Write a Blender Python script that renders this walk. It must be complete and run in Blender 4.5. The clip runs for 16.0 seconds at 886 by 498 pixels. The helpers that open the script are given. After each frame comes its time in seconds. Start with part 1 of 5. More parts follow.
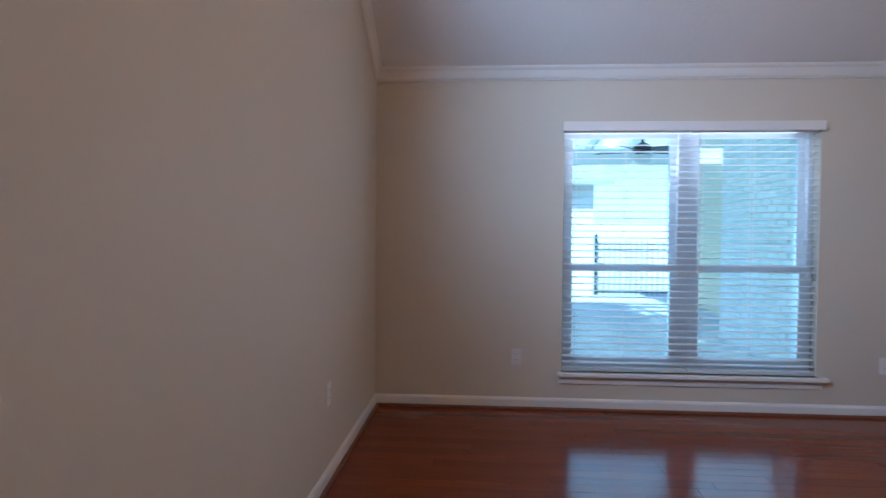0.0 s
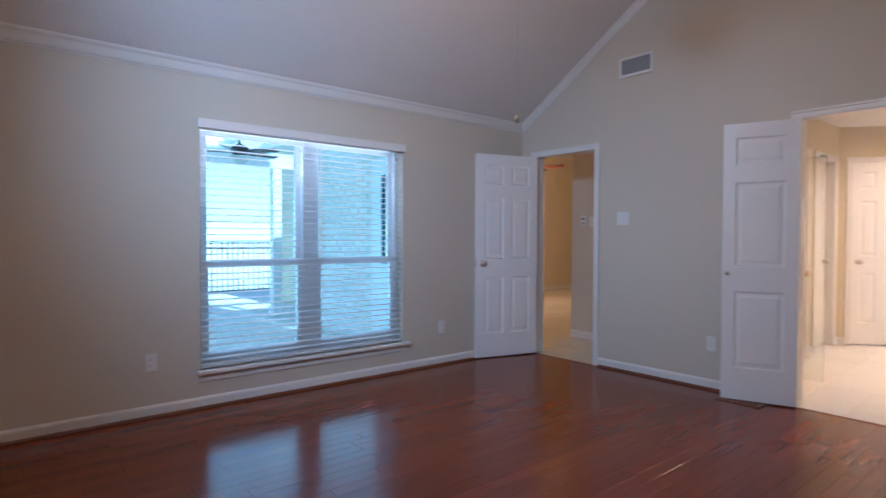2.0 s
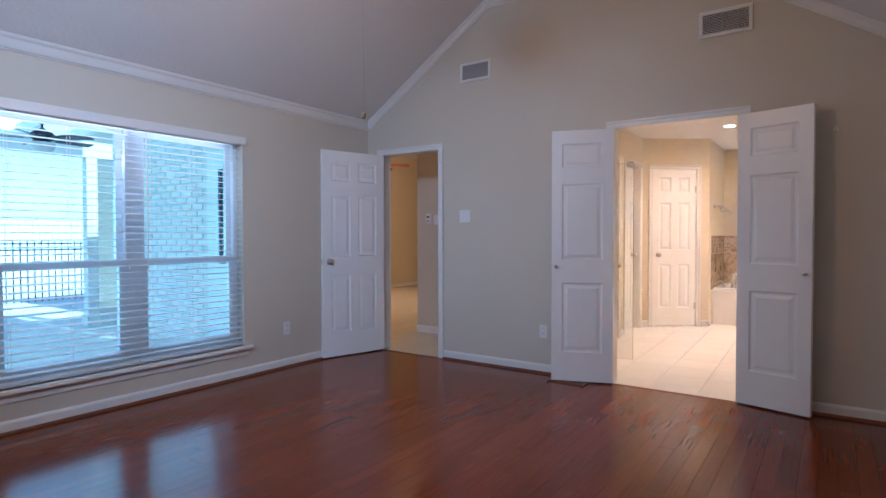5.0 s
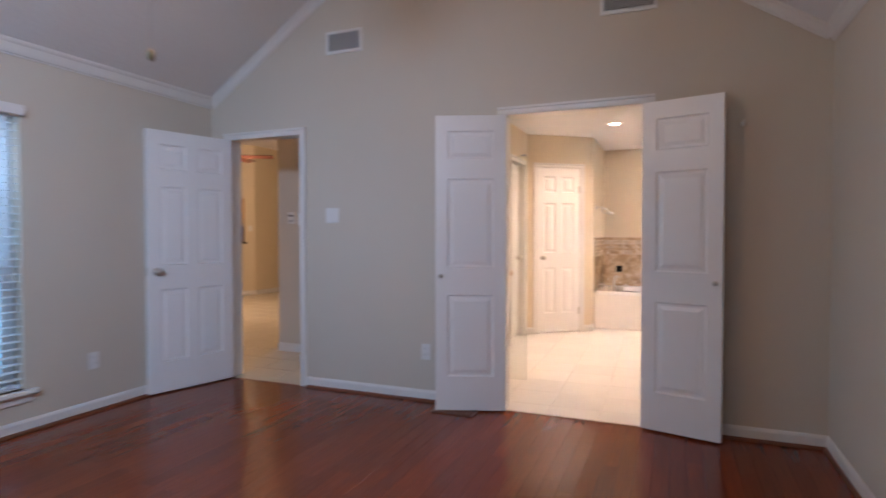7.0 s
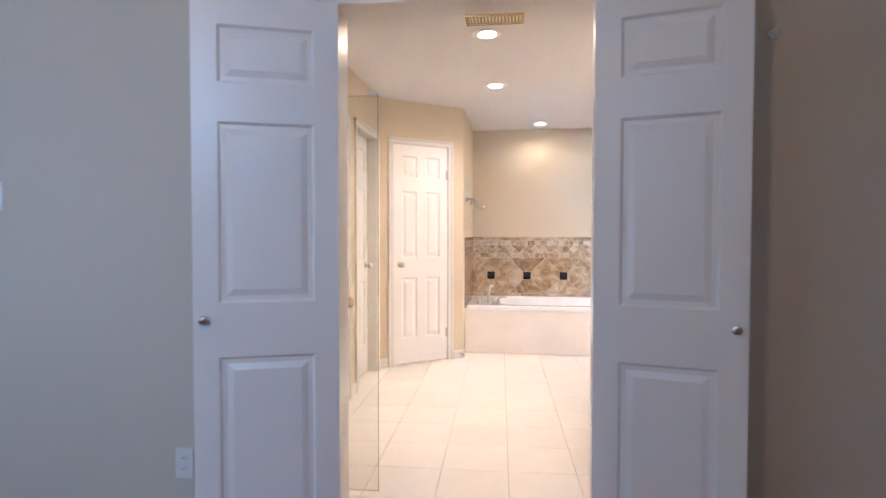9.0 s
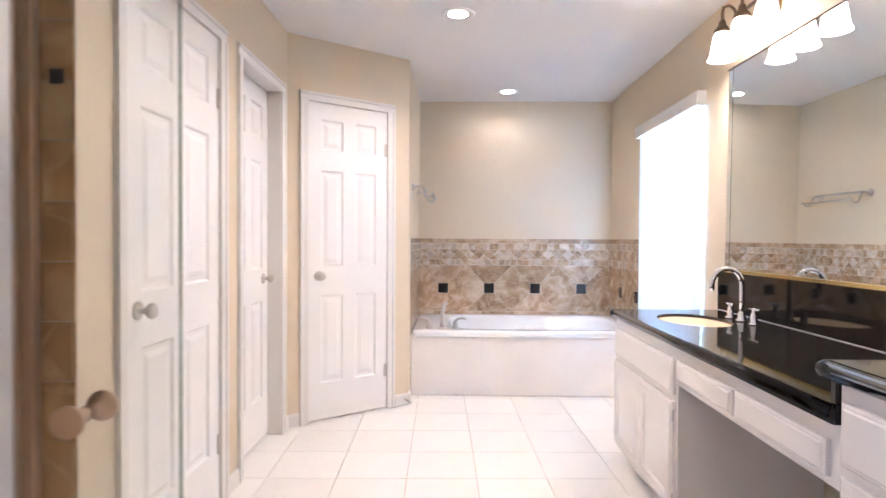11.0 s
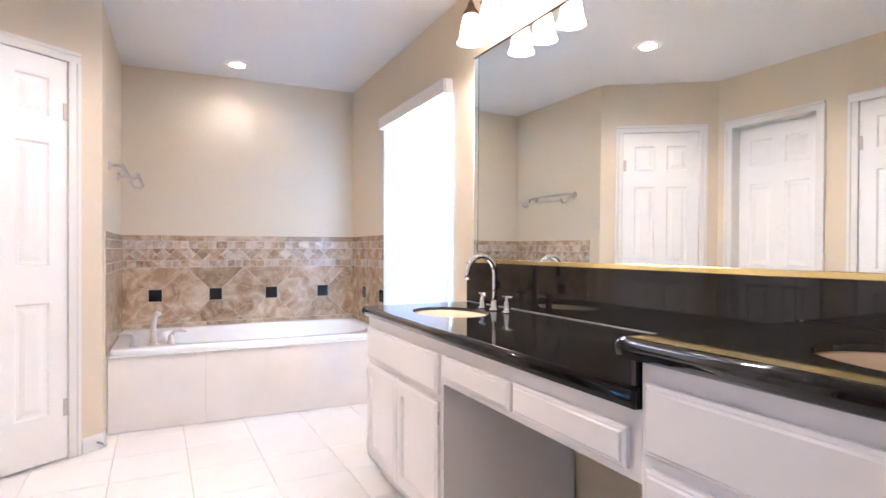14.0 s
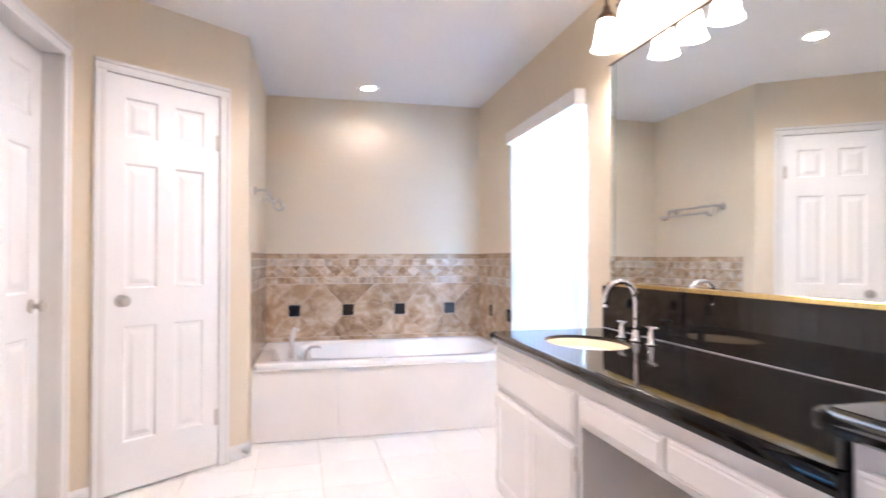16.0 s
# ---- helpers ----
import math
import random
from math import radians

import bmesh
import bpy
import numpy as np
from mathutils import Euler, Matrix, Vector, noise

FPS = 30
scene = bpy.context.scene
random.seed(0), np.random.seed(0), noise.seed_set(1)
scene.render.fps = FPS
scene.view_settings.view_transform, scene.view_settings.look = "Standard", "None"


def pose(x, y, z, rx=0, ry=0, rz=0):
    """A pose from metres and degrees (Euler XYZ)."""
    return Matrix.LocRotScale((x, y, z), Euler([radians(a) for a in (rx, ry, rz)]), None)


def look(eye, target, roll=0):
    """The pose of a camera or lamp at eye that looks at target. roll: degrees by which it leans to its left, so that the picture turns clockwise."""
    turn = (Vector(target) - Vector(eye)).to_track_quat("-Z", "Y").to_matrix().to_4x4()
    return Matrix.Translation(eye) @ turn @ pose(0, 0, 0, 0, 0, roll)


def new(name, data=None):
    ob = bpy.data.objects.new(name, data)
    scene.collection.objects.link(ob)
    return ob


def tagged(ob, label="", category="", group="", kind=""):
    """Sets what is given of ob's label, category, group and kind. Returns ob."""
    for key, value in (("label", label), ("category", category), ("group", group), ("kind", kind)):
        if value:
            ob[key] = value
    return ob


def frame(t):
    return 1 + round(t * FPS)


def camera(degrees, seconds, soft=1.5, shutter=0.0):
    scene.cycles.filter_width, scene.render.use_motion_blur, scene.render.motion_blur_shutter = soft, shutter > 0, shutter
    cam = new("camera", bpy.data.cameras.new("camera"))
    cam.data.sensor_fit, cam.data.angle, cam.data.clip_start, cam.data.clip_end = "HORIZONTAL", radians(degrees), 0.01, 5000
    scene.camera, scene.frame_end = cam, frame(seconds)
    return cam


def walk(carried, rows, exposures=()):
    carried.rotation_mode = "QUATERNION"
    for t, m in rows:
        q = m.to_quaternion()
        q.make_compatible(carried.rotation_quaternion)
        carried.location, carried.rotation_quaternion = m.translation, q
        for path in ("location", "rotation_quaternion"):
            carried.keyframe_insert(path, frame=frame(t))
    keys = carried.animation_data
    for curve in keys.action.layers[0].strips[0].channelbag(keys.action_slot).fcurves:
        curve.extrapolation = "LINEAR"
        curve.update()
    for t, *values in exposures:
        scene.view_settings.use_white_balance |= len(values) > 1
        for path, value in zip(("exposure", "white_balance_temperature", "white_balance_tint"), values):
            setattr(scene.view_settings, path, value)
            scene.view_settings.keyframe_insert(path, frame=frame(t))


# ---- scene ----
cam = camera(76.47, 16.0, soft=1.5, shutter=0.5)
PATH = [
    (0, (-3.865, -3.975, 1.226), (-3.989, -1.979, 1.175), 0.44),
    (0.5, (-4.131, -3.956, 1.217), (-3.920, -1.968, 1.167), 0.49),
    (1, (-4.222, -3.960, 1.208), (-3.607, -2.058, 1.167), 0.36),
    (1.5, (-4.371, -4.017, 1.191), (-3.371, -2.285, 1.155), 0.22),
    (2, (-4.469, -4.066, 1.200), (-3.190, -2.529, 1.158), 0.21),
    (2.5, (-4.501, -4.125, 1.183), (-3.110, -2.689, 1.143), 0.07),
    (3, (-4.501, -4.181, 1.183), (-3.008, -2.850, 1.141), 0.02),
    (3.5, (-4.503, -4.191, 1.189), (-2.924, -2.964, 1.144), -0.01),
    (4, (-4.504, -4.168, 1.189), (-2.882, -2.999, 1.143), -0.05),
    (6.5, (-4.074, -3.817, 1.202), (-2.405, -2.716, 1.156), 0.04),
    (7, (-3.755, -3.699, 1.220), (-1.906, -2.939, 1.171), -0.01),
    (7.5, (-3.361, -3.522, 1.225), (-1.446, -2.949, 1.176), -0.08),
    (8, (-2.896, -3.417, 1.236), (-0.925, -3.083, 1.184), 0.03),
    (8.5, (-2.428, -3.311, 1.224), (-0.448, -3.035, 1.172), -0.09),
    (8.7, (-2.243, -3.290, 1.234), (-0.262, -3.020, 1.180), -0.04),
    (10.8, (-0.520, -3.058, 1.196), (1.478, -2.978, 1.156), 0.44),
    (11, (-0.440, -3.069, 1.183), (1.559, -3.027, 1.148), 0.31),
    (11.5, (-0.285, -3.079, 1.170), (1.711, -3.189, 1.137), 0.35),
    (12, (-0.162, -3.086, 1.159), (1.824, -3.324, 1.130), 0.30),
    (12.5, (-0.095, -3.087, 1.136), (1.851, -3.551, 1.114), 0.22),
    (13, (-0.058, -3.088, 1.114), (1.839, -3.721, 1.094), 0.18),
    (13.5, (-0.022, -3.103, 1.091), (1.825, -3.869, 1.079), 0.08),
    (14, (-0.006, -3.100, 1.090), (1.800, -3.960, 1.088), 0.01),
    (14.5, (-0.002, -3.102, 1.091), (1.794, -3.983, 1.104), -0.03),
    (15, (-0.003, -3.115, 1.108), (1.796, -3.990, 1.133), -0.08),
    (15.5, (0.002, -3.116, 1.131), (1.867, -3.838, 1.162), -0.09),
    (16, (0.116, -3.121, 1.148), (2.065, -3.565, 1.182), -0.06),
]
walk(cam, [(t, look(eye, target, roll)) for t, eye, target, roll in PATH],
     [(0, 1.5, 6700, 32), (4.0, 1.55, 6400, 33), (7.0, 1.66, 6700, 33), (8.0, 1.74, 6450, 30), (8.5, 1.78, 6200, 27), (10.8, 1.80, 5200, 23), (16, 1.82, 5150, 24)])

# ---- daylight and lamps ----
world = bpy.data.worlds.new("sky")
scene.world = world
world.use_nodes = True
wn = world.node_tree.nodes
sky = wn.new("ShaderNodeTexSky")
sky.sky_type, sky.sun_disc = "NISHITA", False
sky.sun_elevation, sky.sun_rotation = radians(52), radians(174)
world.node_tree.links.new(sky.outputs[0], wn["Background"].inputs[0])
wn["Background"].inputs[1].default_value = 0.15


def lamp(name, kind, m, power, color, size=0.1, size_y=0.0, spread=0.0, spot=0.0):
    data = bpy.data.lights.new(name, kind)
    data.energy, data.color = power, color
    if kind == "AREA":
        data.shape, data.size, data.size_y = "RECTANGLE" if size_y else "DISK", size, size_y or size
        if spread:
            data.spread = radians(spread)
    elif kind == "SUN":
        data.angle = radians(size)
    else:
        data.shadow_soft_size = size
    if kind == "SPOT":
        data.spot_size, data.spot_blend = radians(spot), 0.6
    ob = new(name, data)
    ob.matrix_world = m
    return ob


W_OUT = -4.86
DAY, WARM, SOFT = (0.50, 0.78, 1.0), (1.0, 0.70, 0.43), (1.0, 0.81, 0.57)
lamp("sun", "SUN", look((0, 0, 10), (-0.4, 3.6, 5.4)), 4.5, (1.0, 0.95, 0.88), 0.5)
lamp("daylight_bedroom_window", "AREA", look((-2.47, 0.20, 1.2), (-2.47, -1, 1.0)), 8.5, DAY, 1.6, 1.6)
lamp("daylight_high_window", "AREA", look((W_OUT, -2.62, 2.66), (-2.6, -0.8, 1.75)), 12.5, (0.32, 0.66, 1.0), 0.55, 0.45, 105)
lamp("daylight_bath_window", "AREA", look((3.37, -4.585, 1.28), (3.37, -3, 1.1)), 66, (0.60, 0.82, 1.0), 0.95, 1.4)
lamp("fan_light_bedroom", "POINT", Matrix.Translation((-2.36, -2.27, 2.32)), 4.8, WARM, 0.09)
lamp("fan_light_living", "POINT", Matrix.Translation((3.0, 2.65, 2.02)), 25, (1.0, 0.80, 0.54), 0.09)
# Added fill that brightens the kitchen beyond the pass-through; no fixture belongs to it.
lamp("kitchen_fill", "AREA", look((5.6, 5.9, 2.9), (5.4, 5.6, 0)), 14, (1.0, 0.68, 0.34), 0.5, 0.5)
CANS = [(1.53, -3.075), (2.75, -3.08), (4.419, -3.516)]
for (cx, cy), watts in zip(CANS, (22, 21, 4.5)):
    lamp("recessed_lamp", "SPOT", look((cx, cy, 2.442), (cx, cy, 0)), watts, SOFT, 0.012, spot=155)
PIVOT = Vector((2.65, -4.505, 0))
SKEW = Matrix.Translation(PIVOT) @ Matrix.Rotation(radians(0.48), 4, 'Z') @ Matrix.Translation(-PIVOT)
SHADES = [(2.34, -4.36), (2.155, -4.36), (1.955, -4.36)]
for sx, sy in SHADES:
    lamp("vanity_lamp", "POINT", SKEW @ Matrix.Translation((sx, sy, 2.085)), 5.5, SOFT, 0.025)


# ---- materials ----
def mat(name, color, rough=0.6, metal=0.0, var=0.05, scale=6.0, bump=0.0, bscale=200.0, coat=0.0, spec=0.5, objvar=0.0, alpha_glow=0.0):
    m = bpy.data.materials.new(name)
    m.use_nodes = True
    nt, b = m.node_tree, m.node_tree.nodes["Principled BSDF"]
    b.inputs["Roughness"].default_value, b.inputs["Metallic"].default_value = rough, metal
    b.inputs["Coat Weight"].default_value, b.inputs["Specular IOR Level"].default_value = coat, spec
    tc = nt.nodes.new("ShaderNodeTexCoord")
    n = nt.nodes.new("ShaderNodeTexNoise")
    n.inputs["Scale"].default_value, n.inputs["Detail"].default_value = scale, 6
    nt.links.new(tc.outputs["Object"], n.inputs["Vector"])
    ramp = nt.nodes.new("ShaderNodeMapRange")
    ramp.inputs["To Min"].default_value, ramp.inputs["To Max"].default_value = 1 - var, 1 + var
    nt.links.new(n.outputs["Fac"], ramp.inputs["Value"])
    hsv = nt.nodes.new("ShaderNodeHueSaturation")
    hsv.inputs["Color"].default_value = (*color, 1)
    value = ramp.outputs["Result"]
    if objvar:
        info = nt.nodes.new("ShaderNodeObjectInfo")
        mr = nt.nodes.new("ShaderNodeMapRange")
        mr.inputs["To Min"].default_value, mr.inputs["To Max"].default_value = 1 - objvar, 1 + objvar
        nt.links.new(info.outputs["Random"], mr.inputs["Value"])
        mul = nt.nodes.new("ShaderNodeMath")
        mul.operation = "MULTIPLY"
        nt.links.new(value, mul.inputs[0])
        nt.links.new(mr.outputs["Result"], mul.inputs[1])
        value = mul.outputs[0]
    nt.links.new(value, hsv.inputs["Value"])
    nt.links.new(hsv.outputs["Color"], b.inputs["Base Color"])
    if bump:
        n2 = nt.nodes.new("ShaderNodeTexNoise")
        n2.inputs["Scale"].default_value, n2.inputs["Detail"].default_value = bscale, 4
        nt.links.new(tc.outputs["Object"], n2.inputs["Vector"])
        bp = nt.nodes.new("ShaderNodeBump")
        bp.inputs["Strength"].default_value, bp.inputs["Distance"].default_value = bump, 0.004
        nt.links.new(n2.outputs["Fac"], bp.inputs["Height"])
        nt.links.new(bp.outputs["Normal"], b.inputs["Normal"])
    return m


def glow(name, color, strength):
    m = bpy.data.materials.new(name)
    m.use_nodes = True
    b = m.node_tree.nodes["Principled BSDF"]
    b.inputs["Base Color"].default_value = (*color, 1)
    b.inputs["Emission Color"].default_value = (*color, 1)
    b.inputs["Emission Strength"].default_value = strength
    b.inputs["Roughness"].default_value = 0.4
    return m


def marble(name, dark, mid, light, scale, rough):
    """Brown veined stone, each tile cut from another place of the slab."""
    m = mat(name, mid, rough)
    nt, b = m.node_tree, m.node_tree.nodes["Principled BSDF"]
    tc = nt.nodes.new("ShaderNodeTexCoord")
    info = nt.nodes.new("ShaderNodeObjectInfo")
    shift = nt.nodes.new("ShaderNodeVectorMath")
    shift.operation = "MULTIPLY_ADD"
    nt.links.new(info.outputs["Random"], shift.inputs[0])
    shift.inputs[1].default_value = (37.0, 23.0, 11.0)
    nt.links.new(tc.outputs["Object"], shift.inputs[2])
    n = nt.nodes.new("ShaderNodeTexNoise")
    n.inputs["Scale"].default_value, n.inputs["Detail"].default_value = scale, 8
    n.inputs["Distortion"].default_value = 1.6
    nt.links.new(shift.outputs[0], n.inputs["Vector"])
    cr = nt.nodes.new("ShaderNodeValToRGB")
    e = cr.color_ramp.elements
    e[0].position, e[0].color = 0.30, (*dark, 1)
    e[1].position, e[1].color = 0.74, (*light, 1)
    k = e.new(0.5)
    k.color = (*mid, 1)
    nt.links.new(n.outputs["Fac"], cr.inputs["Fac"])
    v = nt.nodes.new("ShaderNodeTexVoronoi")
    v.feature = "DISTANCE_TO_EDGE"
    v.inputs["Scale"].default_value = scale * 1.1
    warp = nt.nodes.new("ShaderNodeVectorMath")
    warp.operation = "MULTIPLY_ADD"
    nt.links.new(n.outputs["Color"], warp.inputs[0])
    warp.inputs[1].default_value = (0.25, 0.25, 0.25)
    nt.links.new(shift.outputs[0], warp.inputs[2])
    nt.links.new(warp.outputs[0], v.inputs["Vector"])
    vr = nt.nodes.new("ShaderNodeMapRange")
    vr.inputs["From Max"].default_value = 0.035
    vr.inputs["To Min"].default_value, vr.inputs["To Max"].default_value = 0.55, 0.0
    nt.links.new(v.outputs["Distance"], vr.inputs["Value"])
    mix = nt.nodes.new("ShaderNodeMixRGB")
    mix.inputs["Color2"].default_value = (*light, 1)
    nt.links.new(vr.outputs["Result"], mix.inputs["Fac"])
    nt.links.new(cr.outputs["Color"], mix.inputs["Color1"])
    hsv = nt.nodes.new("ShaderNodeHueSaturation")
    mr = nt.nodes.new("ShaderNodeMapRange")
    mr.inputs["To Min"].default_value, mr.inputs["To Max"].default_value = 0.85, 1.15
    nt.links.new(info.outputs["Random"], mr.inputs["Value"])
    nt.links.new(mr.outputs["Result"], hsv.inputs["Value"])
    nt.links.new(mix.outputs["Color"], hsv.inputs["Color"])
    nt.links.new(hsv.outputs["Color"], b.inputs["Base Color"])
    return m


def plank_wood(name):
    """Red-brown lacquered hardwood: grain runs along each board, boards differ in tone."""
    m = mat(name, (0.2, 0.05, 0.02), 0.17, bump=0.0, spec=0.32)
    nt, b = m.node_tree, m.node_tree.nodes["Principled BSDF"]
    tc = nt.nodes.new("ShaderNodeTexCoord")
    info = nt.nodes.new("ShaderNodeObjectInfo")
    shift = nt.nodes.new("ShaderNodeVectorMath")
    shift.operation = "MULTIPLY_ADD"
    nt.links.new(info.outputs["Random"], shift.inputs[0])
    shift.inputs[1].default_value = (31.0, 17.0, 0.0)
    nt.links.new(tc.outputs["Object"], shift.inputs[2])
    mp = nt.nodes.new("ShaderNodeMapping")
    mp.inputs["Scale"].default_value = (1.6, 42.0, 1.0)
    nt.links.new(shift.outputs[0], mp.inputs["Vector"])
    n = nt.nodes.new("ShaderNodeTexNoise")
    n.inputs["Scale"].default_value, n.inputs["Detail"].default_value = 2.2, 7
    n.inputs["Distortion"].default_value = 0.5
    nt.links.new(mp.outputs[0], n.inputs["Vector"])
    cr = nt.nodes.new("ShaderNodeValToRGB")
    e = cr.color_ramp.elements
    e[0].position, e[0].color = 0.05, (0.125, 0.020, 0.0056, 1)
    e[1].position, e[1].color = 0.95, (0.245, 0.045, 0.012, 1)
    nt.links.new(n.outputs["Fac"], cr.inputs["Fac"])
    hsv = nt.nodes.new("ShaderNodeHueSaturation")
    mr = nt.nodes.new("ShaderNodeMapRange")
    mr.inputs["To Min"].default_value, mr.inputs["To Max"].default_value = 0.88, 1.15
    nt.links.new(info.outputs["Random"], mr.inputs["Value"])
    nt.links.new(mr.outputs["Result"], hsv.inputs["Value"])
    nt.links.new(cr.outputs["Color"], hsv.inputs["Color"])
    nt.links.new(hsv.outputs["Color"], b.inputs["Base Color"])
    return m


def granite(name):
    """Black polished granite with fine bronze and grey flecks."""
    m = mat(name, (0.012, 0.011, 0.011), 0.045, spec=0.5)
    nt, b = m.node_tree, m.node_tree.nodes["Principled BSDF"]
    tc = nt.nodes.new("ShaderNodeTexCoord")
    v = nt.nodes.new("ShaderNodeTexVoronoi")
    v.inputs["Scale"].default_value = 420
    nt.links.new(tc.outputs["Object"], v.inputs["Vector"])
    n = nt.nodes.new("ShaderNodeTexNoise")
    n.inputs["Scale"].default_value = 620
    nt.links.new(tc.outputs["Object"], n.inputs["Vector"])
    cr = nt.nodes.new("ShaderNodeValToRGB")
    e = cr.color_ramp.elements
    e[0].position, e[0].color = 0.62, (0.008, 0.0075, 0.0075, 1)
    e[1].position, e[1].color = 0.72, (0.075, 0.055, 0.04, 1)
    nt.links.new(n.outputs["Fac"], cr.inputs["Fac"])
    nt.links.new(cr.outputs["Color"], b.inputs["Base Color"])
    return m


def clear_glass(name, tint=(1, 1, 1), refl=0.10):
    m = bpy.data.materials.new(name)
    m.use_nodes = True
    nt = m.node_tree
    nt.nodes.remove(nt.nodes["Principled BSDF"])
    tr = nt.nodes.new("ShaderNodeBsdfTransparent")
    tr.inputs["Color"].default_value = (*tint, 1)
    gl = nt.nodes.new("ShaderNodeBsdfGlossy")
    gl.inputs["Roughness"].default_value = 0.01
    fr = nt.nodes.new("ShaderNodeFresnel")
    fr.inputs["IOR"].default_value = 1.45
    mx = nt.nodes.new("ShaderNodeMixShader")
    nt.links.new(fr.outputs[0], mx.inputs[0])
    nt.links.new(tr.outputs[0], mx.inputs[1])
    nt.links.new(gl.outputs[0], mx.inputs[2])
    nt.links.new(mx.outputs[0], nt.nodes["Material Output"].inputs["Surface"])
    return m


def sheer(name, color, amount):
    """Thin vinyl that lets daylight through."""
    m = mat(name, color, 0.5)
    nt, b = m.node_tree, m.node_tree.nodes["Principled BSDF"]
    tl = nt.nodes.new("ShaderNodeBsdfTranslucent")
    tl.inputs["Color"].default_value = (*color, 1)
    mx = nt.nodes.new("ShaderNodeMixShader")
    mx.inputs[0].default_value = amount
    nt.links.new(b.outputs[0], mx.inputs[1])
    nt.links.new(tl.outputs[0], mx.inputs[2])
    nt.links.new(mx.outputs[0], nt.nodes["Material Output"].inputs["Surface"])
    return m


PAINT = mat("greige_wall_paint", (0.60, 0.53, 0.44), 0.62, var=0.035, scale=1.3, bump=0.10, bscale=260)
BATHPAINT = mat("beige_wall_paint", (0.67, 0.57, 0.415), 0.6, var=0.03, scale=1.3, bump=0.10, bscale=260)
GOLDPAINT = mat("tan_wall_paint", (0.66, 0.56, 0.40), 0.65, var=0.03, scale=1.0, bump=0.1, bscale=220)
CEIL = mat("textured_ceiling_paint", (0.74, 0.72, 0.70), 0.8, var=0.03, scale=2.0, bump=0.55, bscale=38)
TRIM = mat("white_trim_paint", (0.73, 0.70, 0.66), 0.30, var=0.02, scale=5)
DOORWHITE = mat("white_door_paint", (0.82, 0.80, 0.775), 0.33, var=0.02, scale=4, bump=0.05, bscale=90)
SHOE = mat("stained_shoe_moulding", (0.17, 0.055, 0.025), 0.3, var=0.15, scale=20)
WOOD = plank_wood("red_brown_hardwood")
GAP = mat("dark_joint", (0.03, 0.012, 0.007), 0.6)
TILE = mat("cream_floor_tile", (0.85, 0.82, 0.77), 0.30, var=0.05, scale=5, objvar=0.03, bump=0.03, bscale=14)
GROUT = mat("tan_grout", (0.58, 0.50, 0.40), 0.8, var=0.1, scale=30)
WGROUT = mat("pale_grout", (0.62, 0.55, 0.46), 0.8, var=0.1, scale=30)
HALLTILE = mat("hall_floor_tile", (0.62, 0.54, 0.42), 0.18, var=0.06, scale=4, objvar=0.03)
STONE = marble("brown_marble", (0.27, 0.175, 0.098), (0.43, 0.305, 0.185), (0.64, 0.53, 0.40), 6.5, 0.16)
STONELIGHT = marble("light_brown_marble", (0.34, 0.25, 0.17), (0.52, 0.42, 0.31), (0.70, 0.62, 0.52), 9.0, 0.2)
SHOWERTILE = marble("shower_tile", (0.30, 0.155, 0.055), (0.50, 0.29, 0.115), (0.66, 0.45, 0.23), 3.5, 0.22)
BLACKTILE = mat("black_glass_tile", (0.012, 0.013, 0.016), 0.05)
GRANITE = granite("black_granite")
PORCELAIN = mat("white_acrylic", (0.83, 0.81, 0.78), 0.12, var=0.01)
BISQUE = mat("bisque_porcelain", (0.78, 0.62, 0.42), 0.15, var=0.02)
BOARD = mat("backer_board", (0.78, 0.725, 0.67), 0.6, var=0.09, scale=4, bump=0.1, bscale=60)
CABINET = mat("white_cabinet_paint", (0.85, 0.815, 0.80), 0.26, var=0.02, scale=3)
CHROME = mat("chrome", (0.82, 0.82, 0.83), 0.07, 1.0, var=0.01)
NICKEL = mat("satin_nickel", (0.56, 0.52, 0.47), 0.28, 1.0, var=0.05, scale=30)
COPPERY = mat("brushed_copper_bronze", (0.58, 0.42, 0.29), 0.34, 0.9, var=0.08, scale=30)
BRASSY = mat("gold_anodised_strip", (0.80, 0.64, 0.27), 0.20, 1.0, var=0.03)
BRONZE = mat("oil_rubbed_bronze", (0.13, 0.085, 0.055), 0.38, 0.8, var=0.2, scale=40)
ORNATE = mat("antique_bronze", (0.30, 0.20, 0.10), 0.4, 0.8, var=0.4, scale=60, bump=0.8, bscale=90)
MIRROR = mat("silvered_mirror", (0.90, 0.93, 0.91), 0.0, 1.0, var=0.0)
GLASSEDGE = mat("green_glass_edge", (0.03, 0.10, 0.08), 0.1, var=0.05)
# Pane tint puts the cool blue of daylight into the glass colour.
GLASS = clear_glass("daylight_blue_glass", (0.54, 0.88, 1.0))
SHOWERGLASS = clear_glass("shower_glass", (0.96, 0.97, 0.96))
PLASTIC = mat("white_plastic", (0.74, 0.72, 0.69), 0.35, var=0.01)
DARK = mat("dark_slot", (0.03, 0.03, 0.03), 0.7)
VENTGREY = mat("grey_vent_metal", (0.42, 0.41, 0.40), 0.5, var=0.05)
SLAT = sheer("white_blind_slat", (0.84, 0.88, 0.90), 0.5)
VBLIND = sheer("white_vertical_blind", (0.86, 0.87, 0.88), 0.13)
VINYL = mat("white_vinyl_frame", (0.80, 0.85, 0.88), 0.35, var=0.02)
CORD = mat("blind_cord", (0.8, 0.8, 0.8), 0.7)
SHADEGLOW = glow("lit_frosted_glass", (1.0, 0.84, 0.58), 4.0)
CANGLOW = glow("lit_lamp_lens", (1.0, 0.86, 0.62), 9.0)
